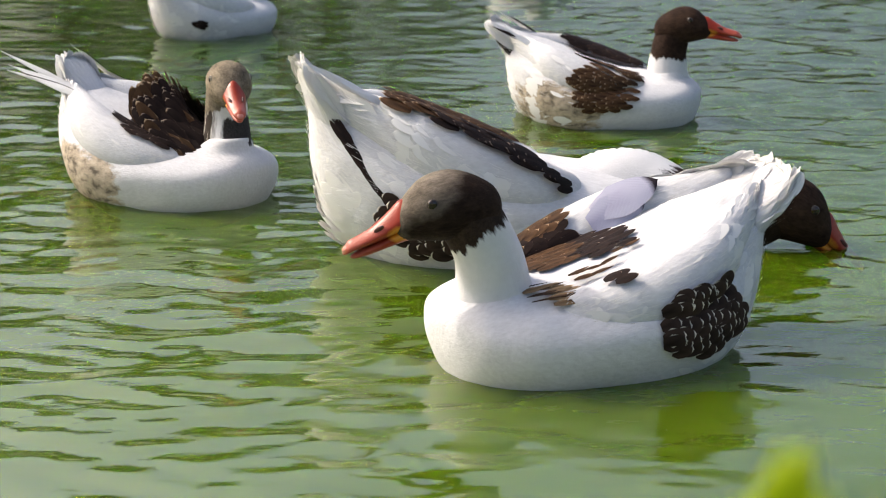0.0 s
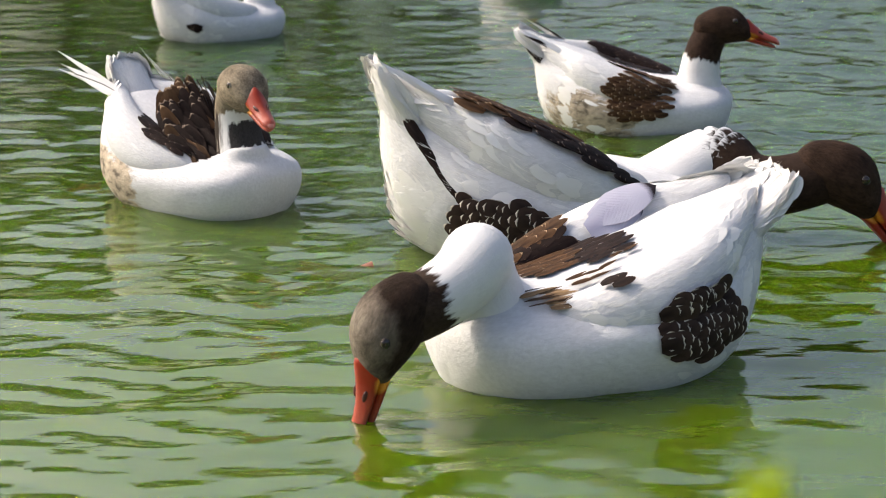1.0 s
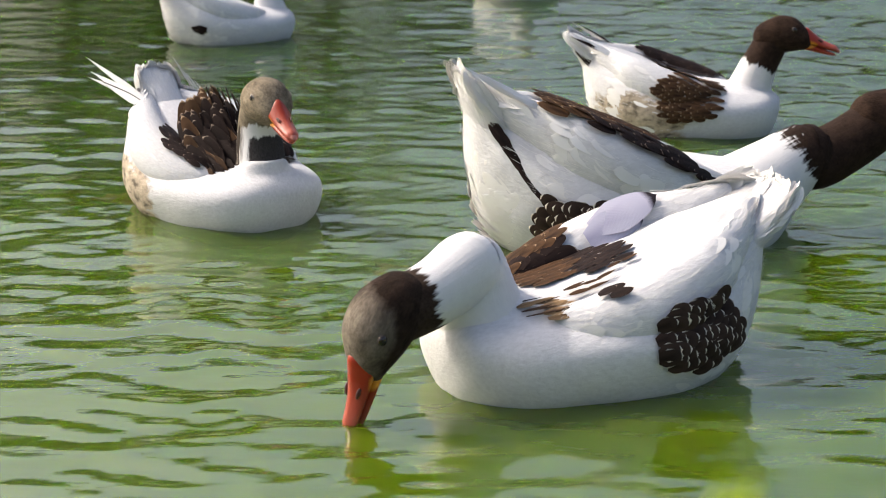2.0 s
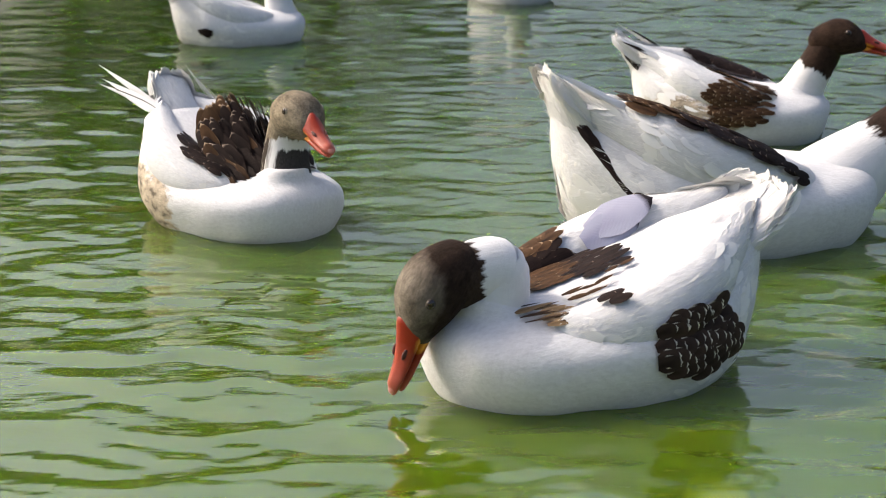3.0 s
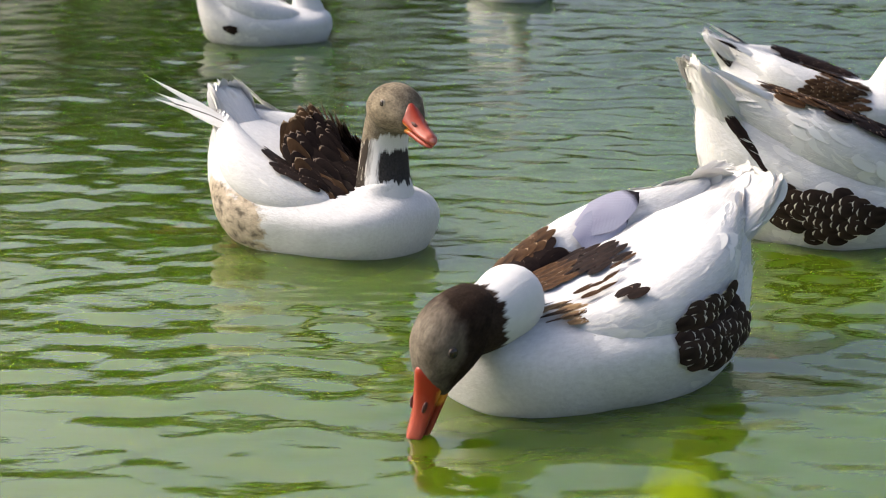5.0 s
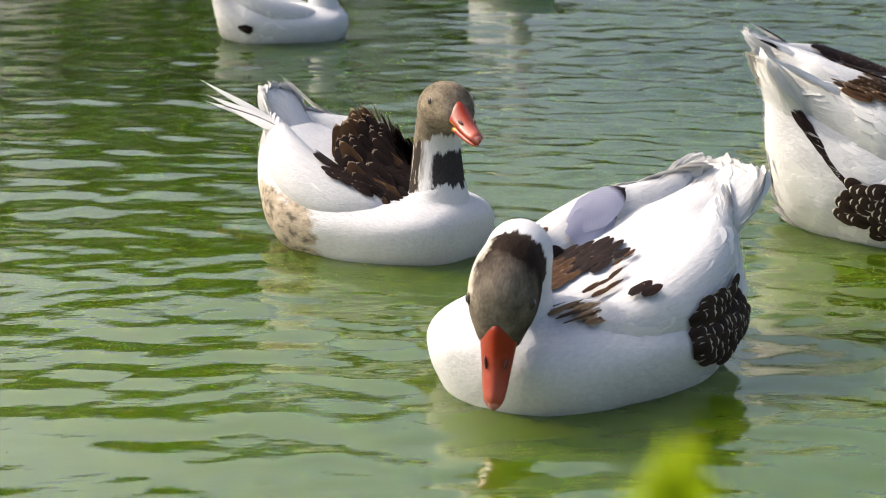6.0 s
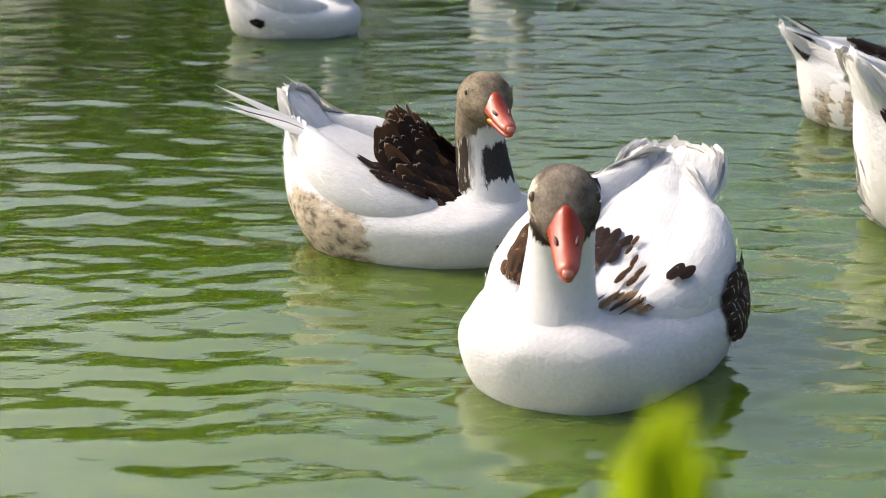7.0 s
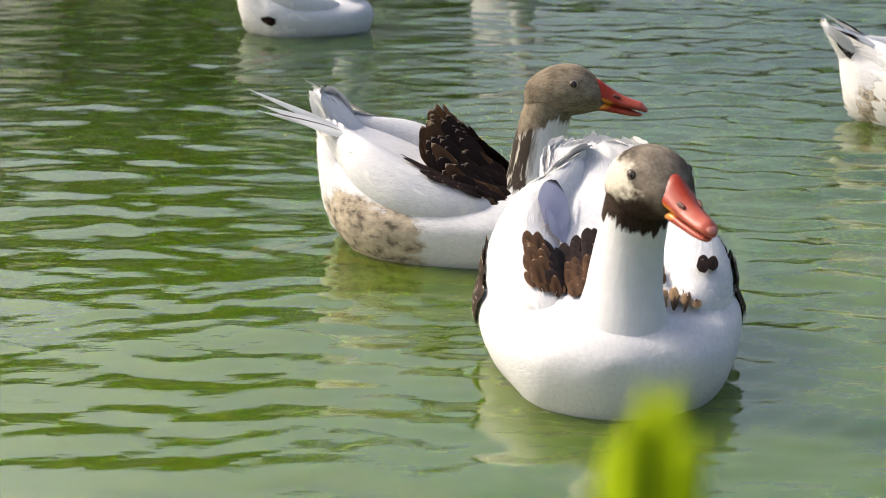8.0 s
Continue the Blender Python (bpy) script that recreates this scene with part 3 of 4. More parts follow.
LOWER_BILL = [
    (0.05, 0, -0.022, 0.0123, 0.008, 0.012), (0.066, 0, -0.022, 0.0176, 0.008, 0.011), (0.09, 0, -0.027, 0.0154, 0.006, 0.009),
    (0.115, 0, -0.0325, 0.0119, 0.005, 0.007), (0.132, 0, -0.036, 0.007, 0.003, 0.004), (0.137, 0, -0.037, 0.0018, 0.001, 0.001)]
TAIL_STATIONS = [
    (-0.012, 0, 0, 0.020, 0.015, 0.015), (0.000, 0, 0, 0.056, 0.042, 0.048), (0.040, 0, 0, 0.060, 0.034, 0.042), (0.080, 0, 0, 0.063, 0.024, 0.030),
    (0.112, 0, 0, 0.061, 0.015, 0.020), (0.130, 0, 0, 0.048, 0.007, 0.010), (0.138, 0, 0, 0.014, 0.003, 0.004)]
NECK_PIECES = 48


def neck_radius(s):
    return float(np.interp(s, [0, 0.1, 0.2, 0.3, 0.4, 0.5, 0.75, 1.0], [0.076, 0.077, 0.072, 0.063, 0.055, 0.049, 0.043, 0.041]))


def round_ball(radius, segments=14):
    bm = bmesh.new()
    bmesh.ops.create_uvsphere(bm, u_segments=segments, v_segments=segments // 2 + 2, radius=radius)
    return bm


def build_head(parent, head_mat, seed, bill_gap=0.0):
    head = part("head", Loft(HEAD_STATIONS, 26, 24).mesh(0.0012, seed), head_mat, parent)
    part("upper_bill", Loft(UPPER_BILL, 24, 22, 0.45).mesh(), BILL, head, "orange-red bill fading to a pink tip")
    part("lower_bill", Loft([(x, y, z - bill_gap * (x - 0.05) * 6, w, u, d) for x, y, z, w, u, d in LOWER_BILL], 16, 14).mesh(), BILL, head)
    nail = part("nail", round_ball(0.0085, 12), NAIL, head, "pale pink nail on the bill tip")
    nail.matrix_basis = pose(0.1385, 0, -0.0275, 0, 30, 0) @ Matrix.Diagonal((1.0, 0.85, 0.55, 1))
    for side in (1, -1):
        ring = part("eye_ring", round_ball(0.0080), PALE_RING if head_mat is HEAD_GREY else EYE_RING, head)
        ring.matrix_basis = pose(0.026, side * 0.0372, 0.0165) @ Matrix.Diagonal((1.05, 0.5, 0.9, 1))
        eye = part("eye", round_ball(0.0066), EYE, head)
        eye.matrix_basis = pose(0.0265, side * 0.0383, 0.0167) @ Matrix.Diagonal((1, 0.62, 1, 1))
        nos = part("nostril", round_ball(0.0046, 10), NOSTRIL, head)
        nos.matrix_basis = pose(0.096, side * 0.0124, -0.0080, 0, 22, -side * 12) @ Matrix.Diagonal((1.7, 0.5, 0.7, 1))
    return head


def build_foot(parent):
    """A webbed foot on a short shank, trailing under the tail."""
    bm = bmesh.new()
    toes = (-0.55, 0.0, 0.55)
    heel = [bm.verts.new((0, 0, 0.004)), bm.verts.new((0, 0, -0.004))]
    tips = []
    for a in toes:
        tips.append((bm.verts.new((-0.085 * math.cos(a), 0.085 * math.sin(a), 0.003)), bm.verts.new((-0.085 * math.cos(a), 0.085 * math.sin(a), -0.003))))
    mids = []
    for a in (-0.28, 0.28):
        mids.append((bm.verts.new((-0.066 * math.cos(a), 0.066 * math.sin(a), 0.001)), bm.verts.new((-0.066 * math.cos(a), 0.066 * math.sin(a), -0.001))))
    fan = [tips[0], mids[0], tips[1], mids[1], tips[2]]
    for p, q in zip(fan, fan[1:]):
        bm.faces.new((heel[0], p[0], q[0]))
        bm.faces.new((heel[1], q[1], p[1]))
        bm.faces.new((p[0], p[1], q[1], q[0]))
    bm.faces.new((heel[0], heel[1], fan[0][1], fan[0][0]))
    bm.faces.new((heel[0], fan[-1][0], fan[-1][1], heel[1]))
    shank = bmesh.ops.create_cone(bm, cap_ends=True, segments=8, radius1=0.007, radius2=0.009, depth=0.07,
                                  matrix=Matrix.Translation((0.03, 0, 0.008)) @ Euler((0, radians(78), 0)).to_matrix().to_4x4())
    bmesh.ops.recalc_face_normals(bm, faces=bm.faces)
    return part("foot", bm, FOOT, parent, "orange webbed foot trailing under water")


def neck_piece_mesh(s, step):
    """One short sleeve of the neck, along z, with turned-in ends."""
    bm, rings = bmesh.new(), []
    rest = bm.verts.layers.float_vector.new("rest")
    half = step * 1.4
    for f in (-1.0, -0.9, -0.6, -0.3, 0.0, 0.3, 0.6, 0.9, 1.0):
        at = min(1, max(0, s + f * 1.4 / NECK_PIECES))
        r = neck_radius(at) * (1 - 0.04 * f * f)
        ring = [bm.verts.new((r * math.cos(a * math.pi / 12), 0.96 * r * math.sin(a * math.pi / 12), f * half)) for a in range(24)]
        for v in ring:
            v[rest] = (v.co.x, v.co.y, at * 0.25)
        rings.append(ring)
    for r0, r1 in zip(rings, rings[1:]):
        for j in range(24):
            bm.faces.new((r0[j], r0[(j + 1) % 24], r1[(j + 1) % 24], r1[j]))
    bm.faces.new(rings[0][::-1])
    bm.faces.new(rings[-1])
    return bm


def in_region(p, regions):
    for (cx, cy, cz, rx, ry, rz), mat in regions:
        d = ((p.x - cx) / rx) ** 2 + ((p.y - cy) / ry) ** 2 + ((p.z - cz) / rz) ** 2
        if d < 1 + 0.35 * (noise.noise(p * 60) ):
            return mat
    return None


def cover(loft, regions, rows, columns, u0, u1, size, white, skip=None, flip=1, grow=0.5, floor=-0.035, bare=None):
    """Gather overlapping white feathers on a loft, tail end first, outside the patterned regions."""
    for i in range(rows):
        u = u1 + (u0 - u1) * i / (rows - 1)
        for j in range(columns):
            a = 2 * math.pi * (j + 0.5 * (i % 2) + random.uniform(-0.2, 0.2)) / columns
            p = loft.point(u + random.uniform(-0.006, 0.006), a)
            if p.z < floor or (skip and skip(p)):
                continue
            n, along = loft.normal(u, a)
            p.y *= flip
            n.y *= flip
            along.y *= flip
            k = size * random.uniform(0.85, 1.15) * (1 + grow * (u - 0.5))
            if in_region(p, regions):
                continue
            if not (bare and bare(p, n)):
                white.append(feather_pose(p - n * 0.0018, along, n, k * 0.95, k * 0.50, random.uniform(-4.5, -0.5)) @ Matrix.Diagonal((1, 1, 0.5, 1)))


class Skin:
    """The outer surface of a body and its two wings, to lay patterned feathers on."""

    def __init__(self, lofts):
        rows = []
        for loft, side in lofts:
            for i in range(90):
                for j in range(72):
                    u, r = i / 89, 2 * math.pi * j / 72
                    p, (n, along) = loft.point(u, r), loft.normal(u, r)
                    rows.append((p.x, p.y * side, p.z, n.x, n.y * side, n.z, along.x, along.y * side, along.z))
        self.rows = np.array(rows)

    def place(self, x, across, side):
        """The outermost point at x and at a height (side 1 or -1) or at a y (side 0)."""
        r = self.rows
        near = np.hypot(r[:, 0] - x, r[:, 2 if side else 1] - across) < 0.009
        if side:
            near &= r[:, 1] * side > 0
        if not near.any():
            return None
        found = r[near]
        best = found[np.argmax(found[:, 1] * side if side else found[:, 2])]
        return Vector(best[:3]), Vector(best[3:6]), Vector(best[6:])


FEATHER_LAY = {  # spacing along and across, length, width, lift
    "scalloped_feather": (0.0098, 0.0150, 0.030, 0.024, 8.0), "brown_feather": (0.0110, 0.0110, 0.034, 0.015, 4.0), "dark_feather": (0.0105, 0.0115, 0.034, 0.016, 3.5)}


def shingle(skin, parent, region, mat):
    """Rows of overlapping patterned feathers in an oval patch of the flank or of the back."""
    cx, cy, cz, rx, ry, rz = region
    side = 0 if abs(cy) < 0.1 else (1 if cy > 0 else -1)
    mid, half = (cz, rz) if side else (cy, ry)
    pitch, gap, length, width, lift = FEATHER_LAY[mat.name]
    for i in range(int(2 * rx / pitch) + 1):
        x = cx + rx - i * pitch
        for j in range(-int(half / gap) - 1, int(half / gap) + 2):
            v = mid + (j + 0.5 * (i % 2) + random.uniform(-0.12, 0.12)) * gap
            if ((x - cx) / rx) ** 2 + ((v - mid) / half) ** 2 > 1 + random.uniform(-0.22, 0.12):
                continue
            spot = skin.place(x, v, side)
            if spot:
                p, n, along = spot
                k = random.uniform(0.88, 1.12)
                single_feather("round", mat, feather_pose(p + n * 0.004, along, n, length * k, width * k, lift + random.uniform(-1, 1)), parent, "patterned_feather")


GEESE = []


def wisps(loft, parent, regions, count, u0, u1, flip=1, floor=0.0, longest=0.020):
    """Loose barbs of down that soften the outline."""
    poses = []
    while len(poses) < count:
        u, a = random.uniform(u0, u1), random.uniform(0, 6.283)
        p, (n, along) = loft.point(u, a), loft.normal(u, a)
        p.y, n.y, along.y = p.y * flip, n.y * flip, along.y * flip
        if p.z < floor or in_region(p, regions):
            count -= 1
            continue
        poses.append(feather_pose(p, along, n, random.uniform(0.008, longest), random.uniform(0.0010, 0.0018), random.uniform(2, 18)))
    joined_feathers("down_fluff", WISP, poses, WHITE_FEATHER, parent, "fine loose white down")


def shorter_rear(stations):
    return [(x if x > -0.1 else -0.1 + (x + 0.1) * 0.77, *rest) for x, *rest in stations]


BODY_STATIONS = shorter_rear(BODY_STATIONS)
WING_STATIONS = shorter_rear(WING_STATIONS)


def build_goose(label, scale, head_mat, neck_mat, regions, body_rows, head_rows, seed, wing_raise=(0, 0), primaries=(WHITE_FEATHER, 5, 0.10),
                tail_mat=WHITE_FEATHER, tail_band=None, pitch_rows=((0, 0), (8, 0)), foot_at=((-0.10, 0.06, -0.09), (-0.10, -0.06, -0.09)), bill_gap=0.006,
                step=0.1, tail_turn=0.0, primary_rise=0.20, crest=None, streaks=(), flare=1.0, tail_up=0.67, patches=(), body_mat=WHITE_DOWN, marks=(), tail_wide=1.0):
    random.seed(seed)
    goose = new("goose")
    goose.scale = (scale, scale, scale)
    body = Loft(BODY_STATIONS, 44, 40)
    bm = body.mesh(0.0035, seed)
    rings = []
    for i in range(9):  # the breast sweeps up into the neck
        f = i / 8
        c = Vector((0.104 + 0.066 * f ** 0.8, 0, 0.02 + 0.112 * flare * f))
        r = 0.094 * (1 - f) ** 1.2 + 0.042
        rings.append([bm.verts.new(c + Vector((r * 0.92 * math.cos(a * math.pi / 12), r * math.sin(a * math.pi / 12), 0))) for a in range(24)])
    for r0, r1 in zip(rings, rings[1:]):
        for j in range(24):
            bm.faces.new((r0[j], r0[(j + 1) % 24], r1[(j + 1) % 24], r1[j]))
    bm.faces.new(rings[0][::-1])
    bm.faces.new(rings[-1])
    body_ob = part("body", bm, body_mat, goose)
    remesh = body_ob.modifiers.new("skin", 'REMESH')
    remesh.mode, remesh.voxel_size, remesh.use_smooth_shade = 'VOXEL', 0.006, True
    soften = body_ob.modifiers.new("soften", 'SMOOTH')
    soften.factor, soften.iterations = 0.5, 14
    white = []
    cover(body, regions, 30, 30, 0.24, 0.84, 0.046, white, skip=lambda p: p.x > 0.165, bare=lambda p, n: p.x > 0.03 or p.z > 0.10 and abs(p.y) < 0.12)
    joined_feathers("plumage", ROUND_FEATHER, white, WHITE_FEATHER, goose, "soft white body feathers")
    wisps(body, goose, regions, 1500, 0.36, 0.92)
    for mat, shape, a, b, count, long, wide, spread in marks:
        for i in range(count):
            want = Vector(a).lerp(Vector(b), i / max(1, count - 1)) + Vector((random.uniform(-1, 1), random.uniform(-1, 1), 0)) * spread
            u, r = min(((0.02 * q, 0.1 * w) for q in range(3, 40) for w in range(32)), key=lambda c: (body.point(*c) - want).length)
            n, along = body.normal(u, r)
            single_feather(shape, mat, feather_pose(body.point(u, r) + n * 0.006, along, n, long * random.uniform(0.8, 1.2), wide * random.uniform(0.8, 1.2), random.uniform(0, 6)), goose, "mantle_feather")
    outer = [(body, 1)]
    for side, up in ((1, wing_raise[0]), (-1, wing_raise[1])):
        stations = [(x, y, z + up * max(0, min(1, (0.14 - x) / 0.34)), w, u, d) for x, y, z, w, u, d in WING_STATIONS]
        loft = Loft(stations, 36, 26)
        outer.append((loft, side))
        bm = loft.mesh(0.002, seed + 3)
        if side < 0:
            for v in bm.verts:
                v.co.y *= -1
            bmesh.ops.reverse_faces(bm, faces=bm.faces)
        wing = part("wing", bm, WHITE_DOWN, goose, "folded wing with overlapping covert feathers")
        white = []
        cover(loft, regions, 15, 20, 0.15, 0.90, 0.050, white, skip=lambda p: p.y < 0.05, flip=side, bare=lambda p, n: n.y * side < 0.45)
        joined_feathers("wing_plumage", ROUND_FEATHER, white, WHITE_FEATHER, wing, "white covert feathers")
        for mat, shape, side_of, a, b, count, long, wide, spread in patches:
            for i in range(count if side_of == side else 0):
                want = Vector(a).lerp(Vector(b), i / max(1, count - 1)) + Vector((random.uniform(-1, 1), random.uniform(-1, 1), random.uniform(-1, 1))) * spread
                u, r = min(((0.02 * q, 0.2 * w) for q in range(3, 46) for w in range(32)), key=lambda c: (loft.point(*c) - want).length)
                p, (n, along) = loft.point(u, r), loft.normal(u, r)
                p.y, n.y, along.y = p.y * side, n.y * side, along.y * side
                single_feather(shape, mat, feather_pose(p + n * 0.006, along, n, long * random.uniform(0.85, 1.15), wide, random.uniform(2, 5)), wing, "covert")
        wisps(loft, wing, regions, 1500, 0.10, 0.92, side)
        # tertials over the rump, then the pointed primaries past the wing tip
        for i in range(7):
            f = i / 6
            p = loft.point(0.42 + 0.30 * f, 0.9 + 0.5 * f)
            n, along = loft.normal(0.42 + 0.34 * f, 0.9 + 0.5 * f)
            p.y, n.y, along.y = p.y * side, n.y * side, along.y * side
            mat = in_region(p, regions)
            if mat is None:
                continue
            single_feather("long", mat, feather_pose(p + n * 0.006, along, n, 0.078, 0.034, -4.0 + i * 0.2), wing, "tertial")
        pm, count, length = primaries
        for i in range(count):
            f = i / max(1, count - 1)
            p = Vector((-0.150 - 0.03 * f, side * (0.078 - 0.018 * f), 0.182 + up + 0.010 * f))
            along = Vector((-0.90, -side * (0.02 + 0.10 * f), primary_rise + 0.12 * f)).normalized()
            n = Vector((0.3, side * 0.75, 0.6)).normalized()
            single_feather("point", tail_band if tail_band and i == 2 else pm, feather_pose(p, along, n, length * (0.85 + 0.45 * f) * random.uniform(0.85, 1.1), 0.017, 1.0 + 5 * f), wing, "primary")
    if regions:
        skin = Skin(outer)
        for region, mat in regions:
            if mat.name != "tan_feather":
                shingle(skin, goose, region, mat)
    if crest:  # ruffled scapulars standing up behind the neck
        for i in range(230):
            f, s = random.random() ** 0.8, random.uniform(-1, 1)
            p = Vector((0.150 - 0.150 * f, 0.102 * s * (1 - 0.25 * f), 0.108 + 0.078 * f - 0.030 * s * s))
            along = Vector((-0.80 + 0.50 * f, 0.16 * s, 0.26 + 0.80 * f)).normalized()
            out = Vector((0.30 + 0.3 * f, 0.85 if s > 0 else -0.85, 0.45)).normalized()
            mat = crest[0] if f > 0.80 or random.random() < 0.08 else crest[1]
            single_feather("round", mat, feather_pose(p, along, out, random.uniform(0.052, 0.080), 0.030, random.uniform(-3, 9)), goose, "scapular")
    for i, (mat, a, b, side) in enumerate(streaks):
        for j in range(16):
            f = j / 15
            p = Vector(a).lerp(Vector(b), f)
            along = (Vector(a) - Vector(b)).normalized()
            single_feather("long", mat, feather_pose(p, along, Vector((-0.35, 0.75 * side, 0.4)).normalized(), 0.042, 0.014, 4.0), goose, "streak_feather")
    # the raised tail: a tapering wedge of soft coverts with a fan of broad feathers on its upper side
    axis, face = Vector((-0.74, 0, tail_up)).normalized(), Vector((tail_up, 0, 0.74)).normalized()
    loft = Loft(TAIL_STATIONS, 22, 24)
    tail = part("tail", loft.mesh(0.0015, seed + 9), WHITE_DOWN, goose, "raised white tail")
    tail.matrix_basis = Matrix.Translation((-0.168, 0, 0.130)) @ Matrix((axis, face.cross(axis), face)).transposed().to_4x4() @ pose(0, 0, 0, 0, 0, tail_turn)
    tail.scale = (1.0, tail_wide, 1.0 / tail_wide ** 0.5)
    white = []
    cover(loft, [], 8, 18, 0.40, 0.66, 0.046, white, floor=-1.0, grow=0.0)
    joined_feathers("tail_plumage", ROUND_FEATHER, white, WHITE_FEATHER, tail, "soft white tail coverts")
    wisps(loft, tail, [], 1200, 0.10, 0.97, floor=-1.0, longest=0.034)
    tuft = []
    for i in range(170):
        u, r = random.uniform(0.58, 0.86), random.uniform(0, 6.283)
        n, along = loft.normal(u, r)
        tuft.append(feather_pose(loft.point(u, r) - n * 0.002, along, n, random.uniform(0.024, 0.040), random.uniform(0.010, 0.018), random.uniform(-3, 7)))
    joined_feathers("tail_tuft", ROUND_FEATHER, tuft, WHITE_FEATHER, tail, "loose fluffy white tail tip")
    for i in range(9):
        f = (i - 4) / 4
        along = Vector((1, 0.30 * f, 0)).normalized()
        single_feather("round", tail_mat, feather_pose(Vector((0.038, 0.042 * f, 0.020 - 0.008 * f * f)), along, Vector((0.14, 0.25 * f, 1)).normalized(), 0.104 - 0.034 * f * f + random.uniform(-0.007, 0.007), 0.040, -1.5), tail, "tail_feather")
    if tail_band:
        for side in (1, -1):
            for i in range(5):
                p = Vector((0.010 + 0.013 * i, side * (0.060 - 0.001 * i), 0.006 - 0.002 * i))
                single_feather("round", tail_band, feather_pose(p, Vector((1, 0.05 * side, -0.2)).normalized(), Vector((0, side, 0.15)).normalized(), 0.048, 0.026, 3.0), tail, "tail_covert")
    pieces = []
    for i in range(NECK_PIECES):
        s = (i + 0.5) / NECK_PIECES
        piece = part("neck_piece", neck_piece_mesh(s, 0.0054), neck_mat, goose)
        slope = (neck_radius(max(0, s - 0.02)) - neck_radius(min(1, s + 0.02))) / 0.0104
        piece.data.normals_split_custom_set_from_vertices([Vector((v.co.x, v.co.y, slope * v.co.xy.length)).normalized() for v in piece.data.vertices])
        pieces.append(piece)
    head = build_head(goose, head_mat, seed, bill_gap)
    feet = [build_foot(goose) for _ in foot_at]
    GEESE.append(dict(ob=goose, head=head, pieces=pieces, feet=feet, foot_at=foot_at, body_rows=body_rows, head_rows=head_rows,
                      pitch_rows=pitch_rows, step=step, seed=seed))
    return tagged(goose, label, "goose", "geese on the pond")


def neck_chain(h, turn, pitch):
    """Points and directions of the neck pieces, from the breast to the skull."""
    p0 = Vector((0.160, 0, 0.022))
    phi = radians(70 - 0.45 * max(0.0, pitch))
    joint = h + turn @ Vector((-0.018, 0, -0.016))
    out = max(0.0, min(1.0, (h.x - 0.30) / 0.16))  # a neck stretched forward leaves the breast lower
    rise = Vector((0.08 + 0.9 * out, 0, 1.0 - 0.45 * out)).normalized()
    enter = turn @ Vector((math.cos(phi), 0, math.sin(phi)))
    length = (joint - p0).length * (1.04 + 0.44 * max(0.0, min(1.0, pitch / 60)) ** 2)
    low, reach = 0.03, (joint - p0).length
    high = min(0.32, 0.50 * reach + 0.30 * max(0.0, min(1.0, (pitch - 12) / 25)))
    for _ in range(12):
        k = 0.5 * (low + high)
        p1, p2 = p0 + rise * k, joint - enter * k * 0.8
        pts = [p0 * (1 - f) ** 3 + p1 * 3 * f * (1 - f) ** 2 + p2 * 3 * f * f * (1 - f) + joint * f ** 3 for f in (i / 60 for i in range(61))]
        lens = [0.0]
        for a, b in zip(pts, pts[1:]):
            lens.append(lens[-1] + (b - a).length)
        if lens[-1] < length:
            low = k
        else:
            high = k
    chain = []
    for i in range(NECK_PIECES):
        want = lens[-1] * (i + 0.5) / NECK_PIECES
        j = max(q for q in range(60) if lens[q] <= want)
        f = (want - lens[j]) / max(1e-6, lens[j + 1] - lens[j])
        p = pts[j].lerp(pts[j + 1], f)
        z = (pts[min(60, j + 3)] - pts[max(0, j - 2)]).normalized()
        y = (Vector((0, 1, 0)) - z * z.y).normalized()
        x = y.cross(z)
        chain.append(Matrix.Translation(p) @ Matrix((x, y, z)).transposed().to_4x4())
    return chain


def motions():
    walk(pond, [(t * 0.5, pose(0.045 * t * 0.5, -0.10 * t * 0.5, 0)) for t in range(17)])
    for g in GEESE:
        count = round(8 / g["step"])
        times = [8.0 * i / count for i in range(count + 1)]
        body, head, chain = [], [], [[] for _ in g["pieces"]]
        for t in times:
            x, y, yaw = at_time(g["body_rows"], t)
            tilt = at_time(g["pitch_rows"], t)[0]
            roll = 0.8 * math.sin(t * 4.1 + g["seed"])
            body.append((t, pose(x, y, 0.002 * math.sin(t * 3.3 + g["seed"]), roll, tilt, yaw)))
            hx, hy, hz, turn, pitch = at_time(g["head_rows"], t)
            m = pose(hx, hy, hz, 0, pitch, turn)
            head.append((t, m))
            for row, c in zip(chain, neck_chain(m.translation, m.to_3x3(), pitch)):
                row.append((t, c))
        walk(g["ob"], body)
        walk(g["head"], head)
        for piece, rows in zip(g["pieces"], chain):
            walk(piece, rows)
        for i, (foot, at) in enumerate(zip(g["feet"], g["foot_at"])):
            walk(foot, [(t * 0.25, pose(at[0] + 0.02 * math.sin(t * 0.25 * 5 + i * 3), at[1], at[2], 0, 6 * math.sin(t * 0.25 * 5 + i * 3.1) - 2, 0)) for t in range(33)])


build_ground()
pond = build_water()
build_far_trees()


